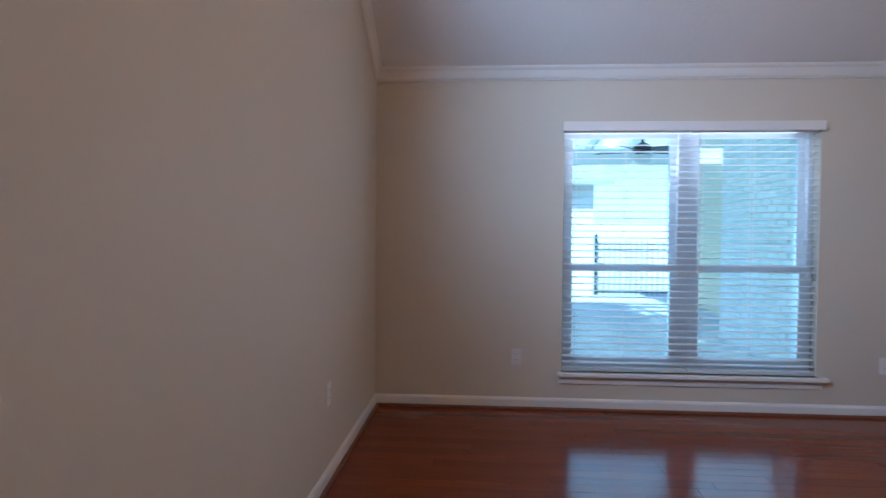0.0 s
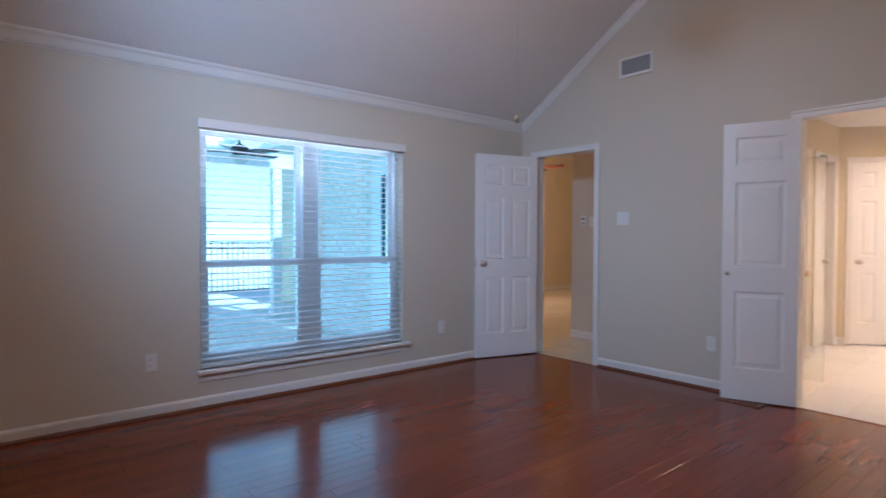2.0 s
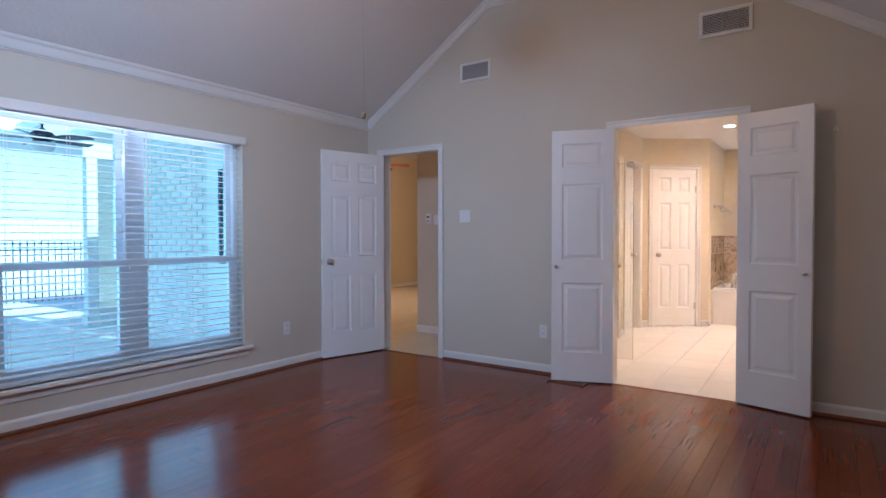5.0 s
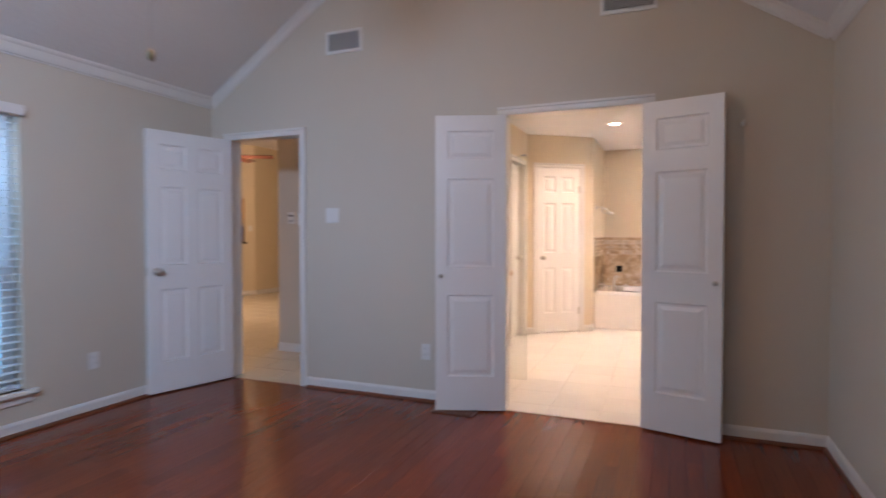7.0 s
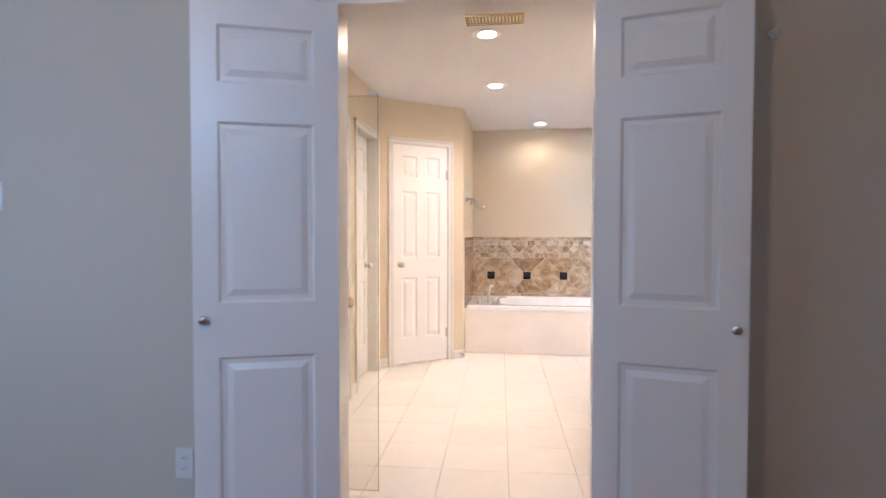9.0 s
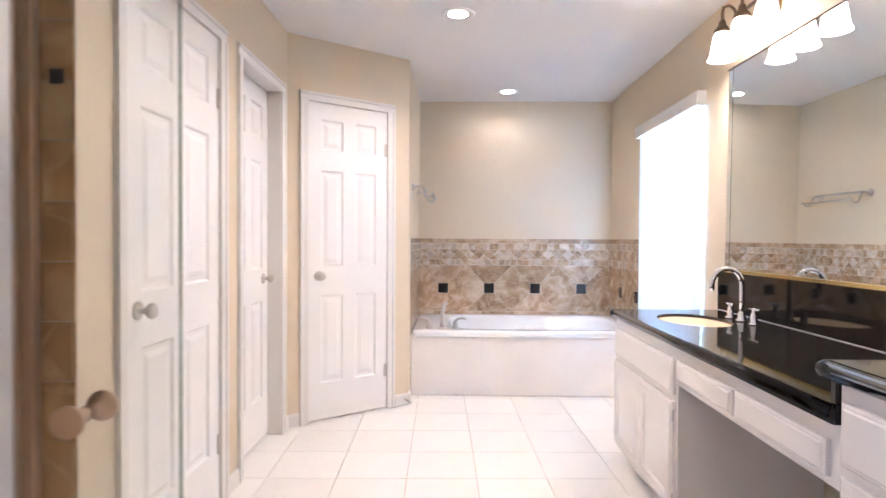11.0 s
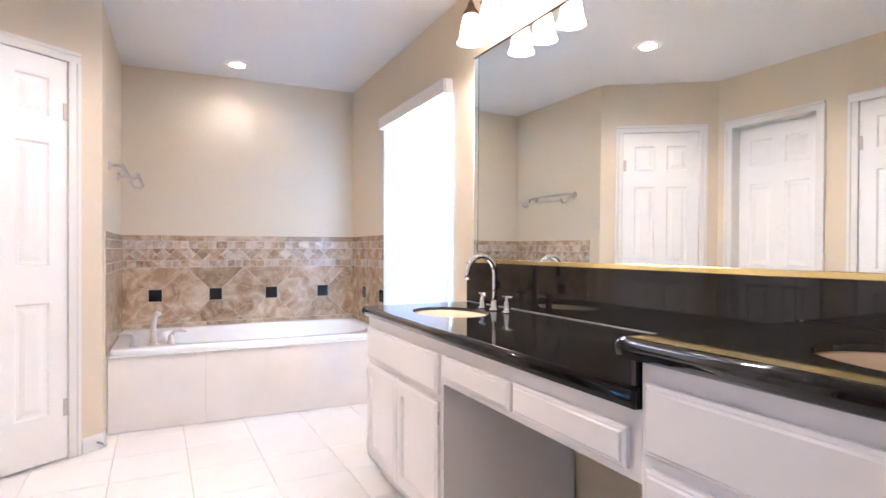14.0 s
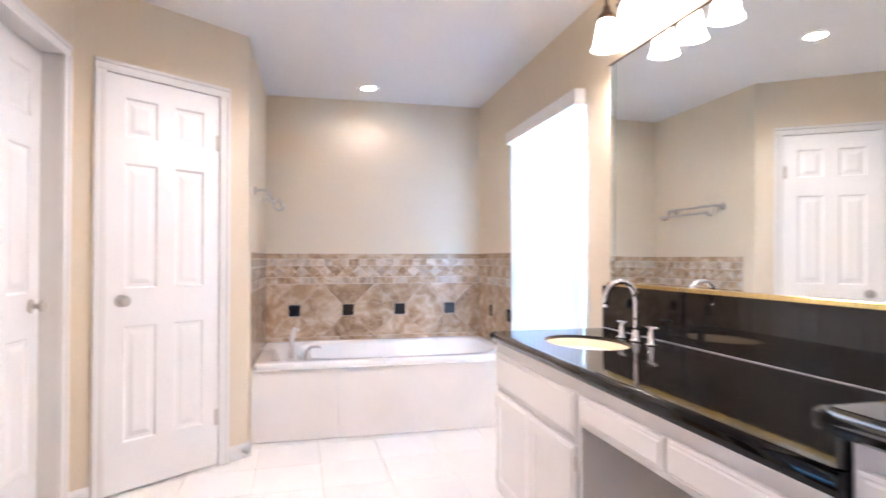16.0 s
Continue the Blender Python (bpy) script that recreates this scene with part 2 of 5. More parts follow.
FANGLOW = glow("lit_fan_glass", (1.0, 0.84, 0.58), 8.0)
CANTRIM = mat("can_reflector", (0.75, 0.62, 0.35), 0.25, 0.6)
FANWOOD = mat("cherry_fan_blade", (0.075, 0.020, 0.010), 0.35, var=0.2, scale=14)
OAK = mat("honey_cabinet_wood", (0.55, 0.36, 0.15), 0.4, var=0.12, scale=8)
BRICK = mat("painted_brick", (0.80, 0.79, 0.76), 0.8, var=0.08, scale=9, bump=0.5, bscale=60, objvar=0.05)
MORTAR = mat("mortar", (0.70, 0.69, 0.66), 0.9, var=0.1, scale=20)
CONCRETE = mat("patio_concrete", (0.60, 0.58, 0.54), 0.8, var=0.10, scale=2, bump=0.3, bscale=60)
GRASS = mat("lawn", (0.12, 0.16, 0.05), 0.9, var=0.4, scale=3, bump=0.8, bscale=80)
OUTWHITE = mat("white_exterior_paint", (0.78, 0.77, 0.74), 0.5, var=0.03, scale=3)
IRON = mat("black_iron", (0.02, 0.02, 0.022), 0.4, 0.5)
RUBBERWHITE = mat("white_stop_tip", (0.8, 0.8, 0.78), 0.6)


# ---- mesh helpers ----
def box(bm, x0, x1, y0, y1, z0, z1):
    vs = [bm.verts.new((x, y, z)) for z in (z0, z1) for y in (y0, y1) for x in (x0, x1)]
    for f in ((0, 2, 3, 1), (4, 5, 7, 6), (0, 1, 5, 4), (2, 6, 7, 3), (0, 4, 6, 2), (1, 3, 7, 5)):
        bm.faces.new([vs[i] for i in f])
    return vs


def rbox(x0, x1, y0, y1, z0, z1, r=0.003, seg=2):
    bm = bmesh.new()
    box(bm, x0, x1, y0, y1, z0, z1)
    bmesh.ops.bevel(bm, geom=bm.edges[:], offset=r, segments=seg, affect="EDGES", profile=0.5)
    return bm


def prism(bm, pts, at, axis, a, b):
    """Polygon pts (two coordinates each) pushed along axis from a to b; at(p, d) gives the place."""
    lo, hi = [bm.verts.new(at(p, a)) for p in pts], [bm.verts.new(at(p, b)) for p in pts]
    bm.faces.new(lo[::-1])
    bm.faces.new(hi)
    for i in range(len(pts)):
        j = (i + 1) % len(pts)
        bm.faces.new((lo[i], lo[j], hi[j], hi[i]))


def done(bm):
    bmesh.ops.recalc_face_normals(bm, faces=bm.faces[:])
    return bm


def mesh_of(name, bm, material, smooth=False):
    done(bm)
    me = bpy.data.meshes.new(name)
    bm.to_mesh(me)
    bm.free()
    me.materials.append(material)
    if smooth:
        for p in me.polygons:
            p.use_smooth = True
    return me


def part(name, bm, material, parent=None, label="", smooth=False, m=None):
    ob = new(name, mesh_of(name, bm, material, smooth))
    ob.parent = parent
    if m is not None:
        ob.matrix_local = m
    return tagged(ob, label) if label else ob


def setting(name, bm, material, label, category, smooth=False):
    return tagged(part(name, bm, material, None, "", smooth), label, category, kind="structure")


def thing(name, label, category, m=None, group="", kind=""):
    ob = new(name)
    ob.empty_display_size = 0.05
    ob.matrix_world = m if m is not None else Matrix.Identity(4)
    return tagged(ob, label, category, group, kind)


def lathe(profile, seg=24, cap=True):
    bm = bmesh.new()
    rings = []
    for r, z in profile:
        rings.append([bm.verts.new((r * math.cos(2 * math.pi * i / seg), r * math.sin(2 * math.pi * i / seg), z)) for i in range(seg)])
    for a, b in zip(rings, rings[1:]):
        for i in range(seg):
            j = (i + 1) % seg
            bm.faces.new((a[i], a[j], b[j], b[i]))
    if cap:
        bm.faces.new(rings[0][::-1])
        bm.faces.new(rings[-1])
    return bm


def tube(points, r, seg=10, bm=None):
    bm = bm or bmesh.new()
    pts = [Vector(p) for p in points]
    rings, up = [], None
    for i, p in enumerate(pts):
        d = (pts[min(i + 1, len(pts) - 1)] - pts[max(i - 1, 0)]).normalized()
        if up is None:
            up = d.orthogonal().normalized()
        up = (up - d * up.dot(d)).normalized()
        side = d.cross(up)
        rr = r[i] if isinstance(r, (list, tuple)) else r
        rings.append([bm.verts.new(p + (up * math.cos(a) + side * math.sin(a)) * rr) for a in [2 * math.pi * k / seg for k in range(seg)]])
    for a, b in zip(rings, rings[1:]):
        for i in range(seg):
            j = (i + 1) % seg
            bm.faces.new((a[i], a[j], b[j], b[i]))
    bm.faces.new(rings[0][::-1])
    bm.faces.new(rings[-1])
    return bm


def wall_boxes(bm, u0, u1, z0, z1, d0, d1, holes, along):
    """A wall from u0 to u1 along x or y, d0 to d1 thick, with holes (u0, u1, z0, z1) through it."""
    cuts = sorted({u0, u1, *[h[0] for h in holes], *[h[1] for h in holes]})
    for a, b in zip(cuts, cuts[1:]):
        zs = z0
        for h in sorted([h for h in holes if h[0] <= a and b <= h[1]], key=lambda h: h[2]):
            if h[2] > zs + 1e-6:
                box(bm, *((a, b, d0, d1) if along == "x" else (d0, d1, a, b)), zs, h[2])
            zs = h[3]
        if z1 > zs + 1e-6:
            box(bm, *((a, b, d0, d1) if along == "x" else (d0, d1, a, b)), zs, z1)


def turned(x, y, z, dx, dy):
    """A pose whose x axis runs along (dx, dy)."""
    return pose(x, y, z, 0, 0, math.degrees(math.atan2(dy, dx)))


# ---- the rooms' shell ----
W, S, RISE, TOP, FLATZ = -4.593, -4.518, 2.365, 1.45, 3.32
PROFILE = [(0.0, RISE), (-TOP, FLATZ), (S + TOP, FLATZ), (S, RISE)]
ED = (-0.915, -0.195, 2.026)
DD = (-3.525, -2.622, 2.042)
JB = 0.012
BN, BS, BE, BC = -2.03, -4.505, 4.773, 2.452
AL = -2.740
C0, C1 = Vector((3.02, BN, 0)), Vector((3.565, AL, 0))

bm = bmesh.new()
wall_boxes(bm, S, 0.0, 0.0, RISE, 0.0, 0.12, [(ED[0] - JB, ED[1] + JB, 0, ED[2] + JB), (DD[0] - JB, DD[1] + JB, 0, DD[2] + JB)], "y")
prism(bm, PROFILE, lambda p, d: (d, p[0], p[1]), "x", 0.0, 0.12)
setting("wall_east", bm, PAINT, "greige painted gable wall with an entry door and double doors", "wall")
bm = bmesh.new()
HW = (-3.00, -1.790, 2.145, 2.86)
wall_boxes(bm, S, 0.0, 0.0, RISE, W - 0.15, W, [(HW[0], HW[1], HW[2], RISE)], "y")
cut = [(0.0, RISE), (-TOP, FLATZ), (HW[1], FLATZ), (HW[1], RISE)]
prism(bm, cut, lambda p, d: (d, p[0], p[1]), "x", W - 0.15, W)
prism(bm, [(HW[0], RISE), (HW[0], FLATZ), (S + TOP, FLATZ), (S, RISE)], lambda p, d: (d, p[0], p[1]), "x", W - 0.15, W)
box(bm, W - 0.15, W, HW[0], HW[1], HW[3], FLATZ)
setting("wall_west", bm, PAINT, "greige painted gable wall with a small high window", "wall")
WIN = (-3.272, -1.551, 0.278, 2.000)
bm = bmesh.new()
wall_boxes(bm, W - 0.15, 0.12, 0.0, RISE + 0.1, 0.0, 0.16, [WIN], "x")
setting("wall_north", bm, PAINT, "greige painted wall with a wide double window", "wall")
bm = bmesh.new()
wall_boxes(bm, W - 0.15, 0.0, 0.0, RISE + 0.1, S - 0.14, S, [], "x")
setting("wall_south", bm, PAINT, "plain greige painted bedroom wall", "wall")
bm = bmesh.new()
prism(bm, [(0.16, RISE - 0.002), (0.0, RISE)] + PROFILE[1:3] + [(S, RISE), (S - 0.14, RISE - 0.002), (S - 0.14, FLATZ + 0.2), (0.16, FLATZ + 0.2)],
      lambda p, d: (d, p[0], p[1]), "x", W - 0.15, 0.0)
setting("ceiling", bm, CEIL, "white textured vaulted ceiling with a flat middle", "ceiling")
bm = bmesh.new()
box(bm, W - 0.15, 0.0, S - 0.14, 0.16, -0.12, -0.014)
floor_bed = setting("floor", bm, GAP, "glossy red-brown hardwood floor in long narrow boards", "floor")

# bathroom
bm = bmesh.new()
DA, DB = (1.31, 2.02, 2.055), (2.275, 2.897, 2.055)
SH = (0.20, 1.085, 0.10)
wall_boxes(bm, 0.12, C0.x, 0.0, BC, BN, BN + 0.12, [(DA[0] - JB, DA[1] + JB, 0, DA[2] + JB), (DB[0] - JB, DB[1] + JB, 0, DB[2] + JB), (SH[0], SH[1], SH[2], BC)], "x")
setting("wall_bath_north", bm, BATHPAINT, "beige painted bathroom wall with two closet doors", "wall")
diag = (C1 - C0)
DL = diag.length
DIAG = turned(C0.x, C0.y, 0, diag.x, diag.y)
DOORC = (0.139, 0.717, 2.055)
bm = bmesh.new()
wall_boxes(bm, 0.0, DL, 0.0, BC, 0.0, 0.11, [(DOORC[0] - JB, DOORC[1] + JB, 0, DOORC[2] + JB)], "x")
bm.transform(DIAG)
setting("wall_bath_diagonal", bm, BATHPAINT, "beige painted angled wall with a closet door", "wall")
bm = bmesh.new()
wall_boxes(bm, C1.x, BE, 0.0, BC, AL, AL + 0.12, [], "x")
setting("wall_tub_north", bm, BATHPAINT, "beige painted wall at the end of the tub", "wall")
bm = bmesh.new()
wall_boxes(bm, BS - 0.14, AL + 0.12, 0.0, BC, BE, BE + 0.12, [], "y")
setting("wall_bath_east", bm, BATHPAINT, "beige painted wall behind the tub", "wall")
BW = (2.875, 3.86, 0.56, 2.00)
bm = bmesh.new()
wall_boxes(bm, 0.03, 2.80, 0.0, BC, BS - 0.05, BS, [], "x")
bm.transform(SKEW)
setting("wall_vanity", bm, BATHPAINT, "beige painted wall behind the vanity and mirror", "wall")
bm = bmesh.new()
wall_boxes(bm, 2.80, BE, 0.0, BC, BS - 0.14, BS, [BW], "x")
setting("wall_bath_south", bm, BATHPAINT, "beige painted wall with a tall window beside the tub", "wall")
bm = bmesh.new()
box(bm, 0.12, BE + 0.12, BS - 0.14, BN + 0.95, BC, BC + 0.1)
setting("ceiling_bath", bm, CEIL, "white textured bathroom ceiling", "ceiling")
bm = bmesh.new()
box(bm, 0.0, BE + 0.12, BS - 0.14, BN + 0.95, -0.12, -0.010)
floor_bath = setting("floor_bath", bm, GROUT, "cream ceramic bathroom floor tiles with tan grout", "floor")

# hall and living room beyond the entry door
bm = bmesh.new()
box(bm, 0.0, 7.6, -0.96, 6.4, -0.12, -0.010)
floor_hall = setting("floor_hall", bm, GROUT, "beige tiled floor of the hall and living room", "floor")
# Hall ceiling, carried on unseen above bath and closets to block sky light.
bm = bmesh.new()
box(bm, 0.12, 7.7, S - 0.2, 6.5, 3.05, 3.15)
setting("ceiling_hall", bm, CEIL, "white hall and living room ceiling, extended unseen to block sky light", "ceiling")
bm = bmesh.new()
wall_boxes(bm, -0.96, 0.16, 0.0, 3.05, 1.07, 1.19, [], "y")
setting("wall_hall", bm, PAINT, "grey-beige hall wall with a thermostat", "wall")
bm = bmesh.new()
wall_boxes(bm, 1.19, 7.6, 0.0, 3.05, -0.96, -0.84, [], "x")
box(bm, 0.12, 1.07, -0.99, -0.932, 0, 3.05)
setting("wall_living_south", bm, GOLDPAINT, "tan painted living room wall", "wall")
# Unseen outer walls, added so that no sky light leaks in behind the closets.
bm = bmesh.new()
wall_boxes(bm, S - 0.2, 6.5, 0.0, 3.05, 7.6, 7.7, [], "y")
wall_boxes(bm, BE + 0.12, 7.6, 0.0, 3.05, S - 0.2, S - 0.1, [], "x")
setting("wall_closing_east", bm, GOLDPAINT, "tan painted living room wall", "wall")
bm = bmesh.new()
wall_boxes(bm, 5.44, 7.6, 0.0, 3.05, 4.25, 4.37, [], "x")
setting("wall_living_north", bm, GOLDPAINT, "tan painted living room wall", "wall")
bm = bmesh.new()
wall_boxes(bm, 0.16, 6.5, 0.0, 3.05, 0.0, 0.12, [], "y")
wall_boxes(bm, 0.12, 7.6, 0.0, 3.05, 6.4, 6.5, [], "x")
setting("wall_living_west", bm, GOLDPAINT, "tan painted living room wall", "wall")
PASS = turned(5.44, 4.25, 0, -0.6, 0.48)
bm = bmesh.new()
wall_boxes(bm, 0.0, 2.55, 0.0, 3.05, -0.11, 0.0, [(0.19, 1.35, 1.05, 1.97)], "x")
bm.transform(PASS)
setting("wall_kitchen", bm, GOLDPAINT, "tan angled wall with a kitchen pass-through", "wall")


# ---- mouldings and frames ----
def baseboard(x, y, dx, dy, length, shoe=True, h=0.083):
    """A white baseboard along (dx, dy) that faces to the right of its run, with a stained shoe moulding."""
    m = turned(x, y, 0, dx, dy)
    bm = bmesh.new()
    prism(bm, [(0, 0.003), (-0.013, 0.003), (-0.013, h - 0.018), (-0.009, h - 0.008), (-0.004, h), (0, h)], lambda p, d: (d, p[0], p[1]), "x", 0, length)
    base = setting("baseboard", bm, TRIM, "white painted baseboard with a stained shoe moulding" if shoe else "white painted baseboard on tile", "baseboard")
    base.matrix_world = m
    if shoe:
        bm = bmesh.new()
        prism(bm, [(-0.0135, 0.001), (-0.029, 0.001), (-0.027, 0.011), (-0.021, 0.018), (-0.0135, 0.020)], lambda p, d: (d, p[0], p[1]), "x", 0, length)
        part("shoe_moulding", bm, SHOE, base, "red-brown stained shoe moulding")


baseboard(W, 0, 1, 0, -W)
baseboard(0, ED[0] - 0.062, 0, -1, -(DD[1] - ED[0]) - 0.124)
baseboard(0, DD[0] - 0.062, 0, -1, DD[0] - 0.062 - S)
baseboard(0, S, -1, 0, -W)
baseboard(W, S, 0, 1, -S)
baseboard(SH[1], BN, 1, 0, DA[0] - 0.061 - SH[1], False)
baseboard(DA[1] + 0.061, BN, 1, 0, DB[0] - DA[1] - 0.122, False)
baseboard(DB[1] + 0.061, BN, 1, 0, C0.x - DB[1] - 0.061, False)
baseboard(C0.x + 0.005, C0.y - 0.005, diag.x, diag.y, 0.070, False)
e = C0 + diag.normalized() * (DOORC[1] + 0.066)
baseboard(e.x, e.y, diag.x, diag.y, DL - DOORC[1] - 0.066, False)
baseboard(C1.x, AL, 1, 0, 0.07, False)
baseboard(1.07, 0.16, 0, -1, 1.05, False, 0.09)
baseboard(3.45, 5.843, 0.6, -0.48, 2.545, False, 0.09)
baseboard(5.44, 4.25, 1, 0, 2.1, False, 0.09)

CROWN = [(0.0, 0.062), (0.008, 0.062), (0.010, 0.054), (0.017, 0.050), (0.022, 0.038), (0.034, 0.020), (0.043, 0.014), (0.047, 0.006), (0.047, -0.002), (0.0, -0.002)]


def crown_level(y, side):
    slope = (FLATZ - RISE) / TOP
    bm = bmesh.new()
    pts = [(d, RISE - h + (d * slope if h < 0.03 else 0)) for d, h in CROWN]
    prism(bm, pts, lambda p, d: (d, y + side * p[0], p[1]), "x", W, 0.0)
    setting("crown_moulding", bm, TRIM, "white painted crown moulding under the sloped ceiling", "crown moulding")


def crown_gable(x, side):
    bm = bmesh.new()
    line = [Vector(p) for p in PROFILE]
    normals = []
    for a, b in zip(line, line[1:]):
        d = (b - a).normalized()
        normals.append(Vector((-d.y, d.x)) if (-d.y * 0 + d.x) < 0 else Vector((d.y, -d.x)))
    normals = [n if n.y < 0 else -n for n in normals]
    mitre = [normals[0]] + [(a + b) / (1 + a.dot(b)) for a, b in zip(normals, normals[1:])] + [normals[-1]]
    rings = [[bm.verts.new((x + side * d, p.x + n.x * h, p.y + n.y * h)) for d, h in CROWN] for p, n in zip(line, mitre)]
    for a, b in zip(rings, rings[1:]):
        for i in range(len(CROWN)):
            j = (i + 1) % len(CROWN)
            bm.faces.new((a[i], a[j], b[j], b[i]))
    bm.faces.new(rings[0])
    bm.faces.new(rings[-1][::-1])
    setting("crown_moulding", bm, TRIM, "white painted crown moulding that climbs the gable", "crown moulding")


crown_level(0.0, -1)
crown_level(S, 1)
crown_gable(0.0, -1)
crown_gable(W, 1)


def door_frame(name, m, w, h, depth, label, cw=0.057, both=False):
    """Casing and jambs of an opening: x runs across it, the room lies at -y, the wall behind at +y."""
    f = thing(name, label, "door frame", m, kind="structure")

    def stile(x0, x1, z0, z1, across, flip=1):
        bm = bmesh.new()
        if across:
            prism(bm, [(0, z0), (-0.011, z0), (-0.013, z0 + 0.012), (-0.013, z1 - 0.022), (-0.019, z1 - 0.016), (-0.019, z1 - 0.002), (0, z1)],
                  lambda p, d: (d, p[0] * flip + (0 if flip > 0 else depth), p[1]), "x", x0, x1)
        else:
            s = 1 if x0 < w / 2 else -1
            o, i = (x0, x1) if s > 0 else (x1, x0)
            prism(bm, [(o, 0), (o, -0.019), (o + s * 0.016, -0.019), (o + s * 0.022, -0.013), (i - s * 0.012, -0.013), (i, -0.011), (i, 0)],
                  lambda p, d: (p[0], p[1] * flip + (0 if flip > 0 else depth), d), "z", z0, z1)
        return bm

    for flip in ((1, -1) if both else (1,)):
        part("casing", stile(-cw, 0, 0.003, h, False, flip), TRIM, f)
        part("casing", stile(w, w + cw, 0.003, h, False, flip), TRIM, f)
        part("casing", stile(-cw, w + cw, h, h + cw, True, flip), TRIM, f)
    for x0, x1, z0, z1 in ((-0.0115, 0, 0.003, h), (w, w + 0.0115, 0.003, h), (-0.0115, w + 0.0115, h, h + 0.0115)):
        bm = bmesh.new()
        box(bm, x0, x1, 0.0015, depth - 0.0015, z0, z1)
        part("jamb", bm, TRIM, f)
    return f


door_frame("door_frame_1", pose(0, ED[1], 0, 0, 0, -90), ED[1] - ED[0], ED[2], 0.12, "white casing and jambs of the bedroom entry door", both=True)
door_frame("door_frame_2", pose(0, DD[1], 0, 0, 0, -90), DD[1] - DD[0], DD[2], 0.12, "white casing and jambs of the double doors")
door_frame("door_frame_3", pose(DA[0], BN, 0), DA[1] - DA[0], DA[2], 0.12, "white casing and jambs of a closet door")
door_frame("door_frame_4", pose(DB[0], BN, 0), DB[1] - DB[0], DB[2], 0.12, "white casing and deep jambs of a recessed door")
door_frame("door_frame_5", DIAG @ pose(DOORC[0], 0, 0), DOORC[1] - DOORC[0], DOORC[2], 0.11, "white casing and jambs of the angled closet door")

for nm, x0, x1, y0, y1 in (("threshold", -0.014, 0.010, DD[0] + 0.001, DD[1] - 0.001), ("threshold", -0.014, 0.010, ED[0] + 0.001, ED[1] - 0.001)):
    bm = bmesh.new()
    prism(bm, [(x0, 0.0005), (x0 + 0.004, 0.004), (x1 - 0.004, 0.004), (x1, 0.0005)], lambda p, d: (p[0], d, p[1]), "y", y0, y1)
    setting(nm, bm, SHOE, "red-brown stained wooden threshold strip", "threshold")


# ---- doors ----
def raised_panel(w, h, t):
    bm = bmesh.new()
    rims = []
    for s in (1, -1):
        rings = []
        for o, d in ((0.0, t / 2 - 0.001), (0.009, t / 2 - 0.010), (0.024, t / 2 - 0.010), (0.046, t / 2 - 0.003), (0.050, t / 2 - 0.003)):
            rings.append([bm.verts.new((x, s * d, z)) for x, z in ((o, o), (w - o, o), (w - o, h - o), (o, h - o))])
        for a, b in zip(rings, rings[1:]):
            for i in range(4):
                bm.faces.new((a[i], a[(i + 1) % 4], b[(i + 1) % 4], b[i]))
        bm.faces.new(rings[-1])
        rims.append(rings[0])
    for i in range(4):
        bm.faces.new((rims[0][i], rims[0][(i + 1) % 4], rims[1][(i + 1) % 4], rims[1][i]))
    return bm


KNOB = [(0.031, 0.0), (0.031, 0.004), (0.024, 0.007), (0.012, 0.010), (0.0105, 0.028), (0.017, 0.033), (0.025, 0.040), (0.027, 0.049), (0.024, 0.057), (0.016, 0.062), (0.004, 0.064)]
SMALLKNOB = [(0.011, 0.0), (0.011, 0.003), (0.006, 0.006), (0.006, 0.016), (0.0135, 0.019), (0.0145, 0.026), (0.012, 0.029), (0.003, 0.030)]


def door(name, label, m, w, h=2.03, t=0.035, cols=2, knob=(0.07, 0.93), hinges=0, small=False, sides=(1, -1), stile=0.095, hinge_side=-1):
    """A panelled leaf: x from the hinge edge, z up from its foot, thickness on both sides of y = 0."""
    d = thing(name, label, "door", m)
    k = h / 2.03
    rows = [(0.235 * k, 0.80 * k), (0.985 * k, 1.60 * k), (1.73 * k, 1.925 * k)]
    mull = 0.09
    pw = (w - 2 * stile - (cols - 1) * mull) / cols
    bm = bmesh.new()
    box(bm, 0, stile, -t / 2, t / 2, 0, h)
    box(bm, w - stile, w, -t / 2, t / 2, 0, h)
    zs = [0.0] + [z for r in rows for z in r] + [h]
    for a, b in zip(zs[::2], zs[1::2]):
        box(bm, stile, w - stile, -t / 2, t / 2, a, b)
    for a, b in rows:
        for c in range(cols - 1):
            x = stile + (c + 1) * pw + c * mull
            box(bm, x, x + mull, -t / 2, t / 2, a, b)
    part("leaf", bm, DOORWHITE, d)
    for a, b in rows:
        for c in range(cols):
            part("panel", raised_panel(pw, b - a, t), DOORWHITE, d, m=Matrix.Translation((stile + c * (pw + mull), 0, a)))
    if knob:
        for s in sides:
            part("knob", lathe(SMALLKNOB if small else KNOB, 20), NICKEL, d, "satin nickel knob", True,
                 pose(w - knob[0], s * t / 2, knob[1], -90 * s, 0, 0))
        if not small:
            bm = rbox(w - 0.0005, w + 0.0015, -0.011, 0.011, knob[1] - 0.03, knob[1] + 0.03, 0.0005, 1)
            part("latch_plate", bm, NICKEL, d, "satin nickel latch plate")
    for i in range(hinges):
        z = (0.26, 1.02, 1.78)[i] if hinges == 3 else (0.26, 1.78)[i]
        bm = lathe([(0.006, -0.045), (0.006, 0.045)], 10)
        box(bm, 0.001, 0.022, -0.002 if hinge_side > 0 else 0.0, 0.002, -0.044, 0.044)
        part("hinge", bm, NICKEL, d, "satin nickel butt hinge", m=Matrix.Translation((-0.002, hinge_side * (t / 2 + 0.003), z)))
    return d


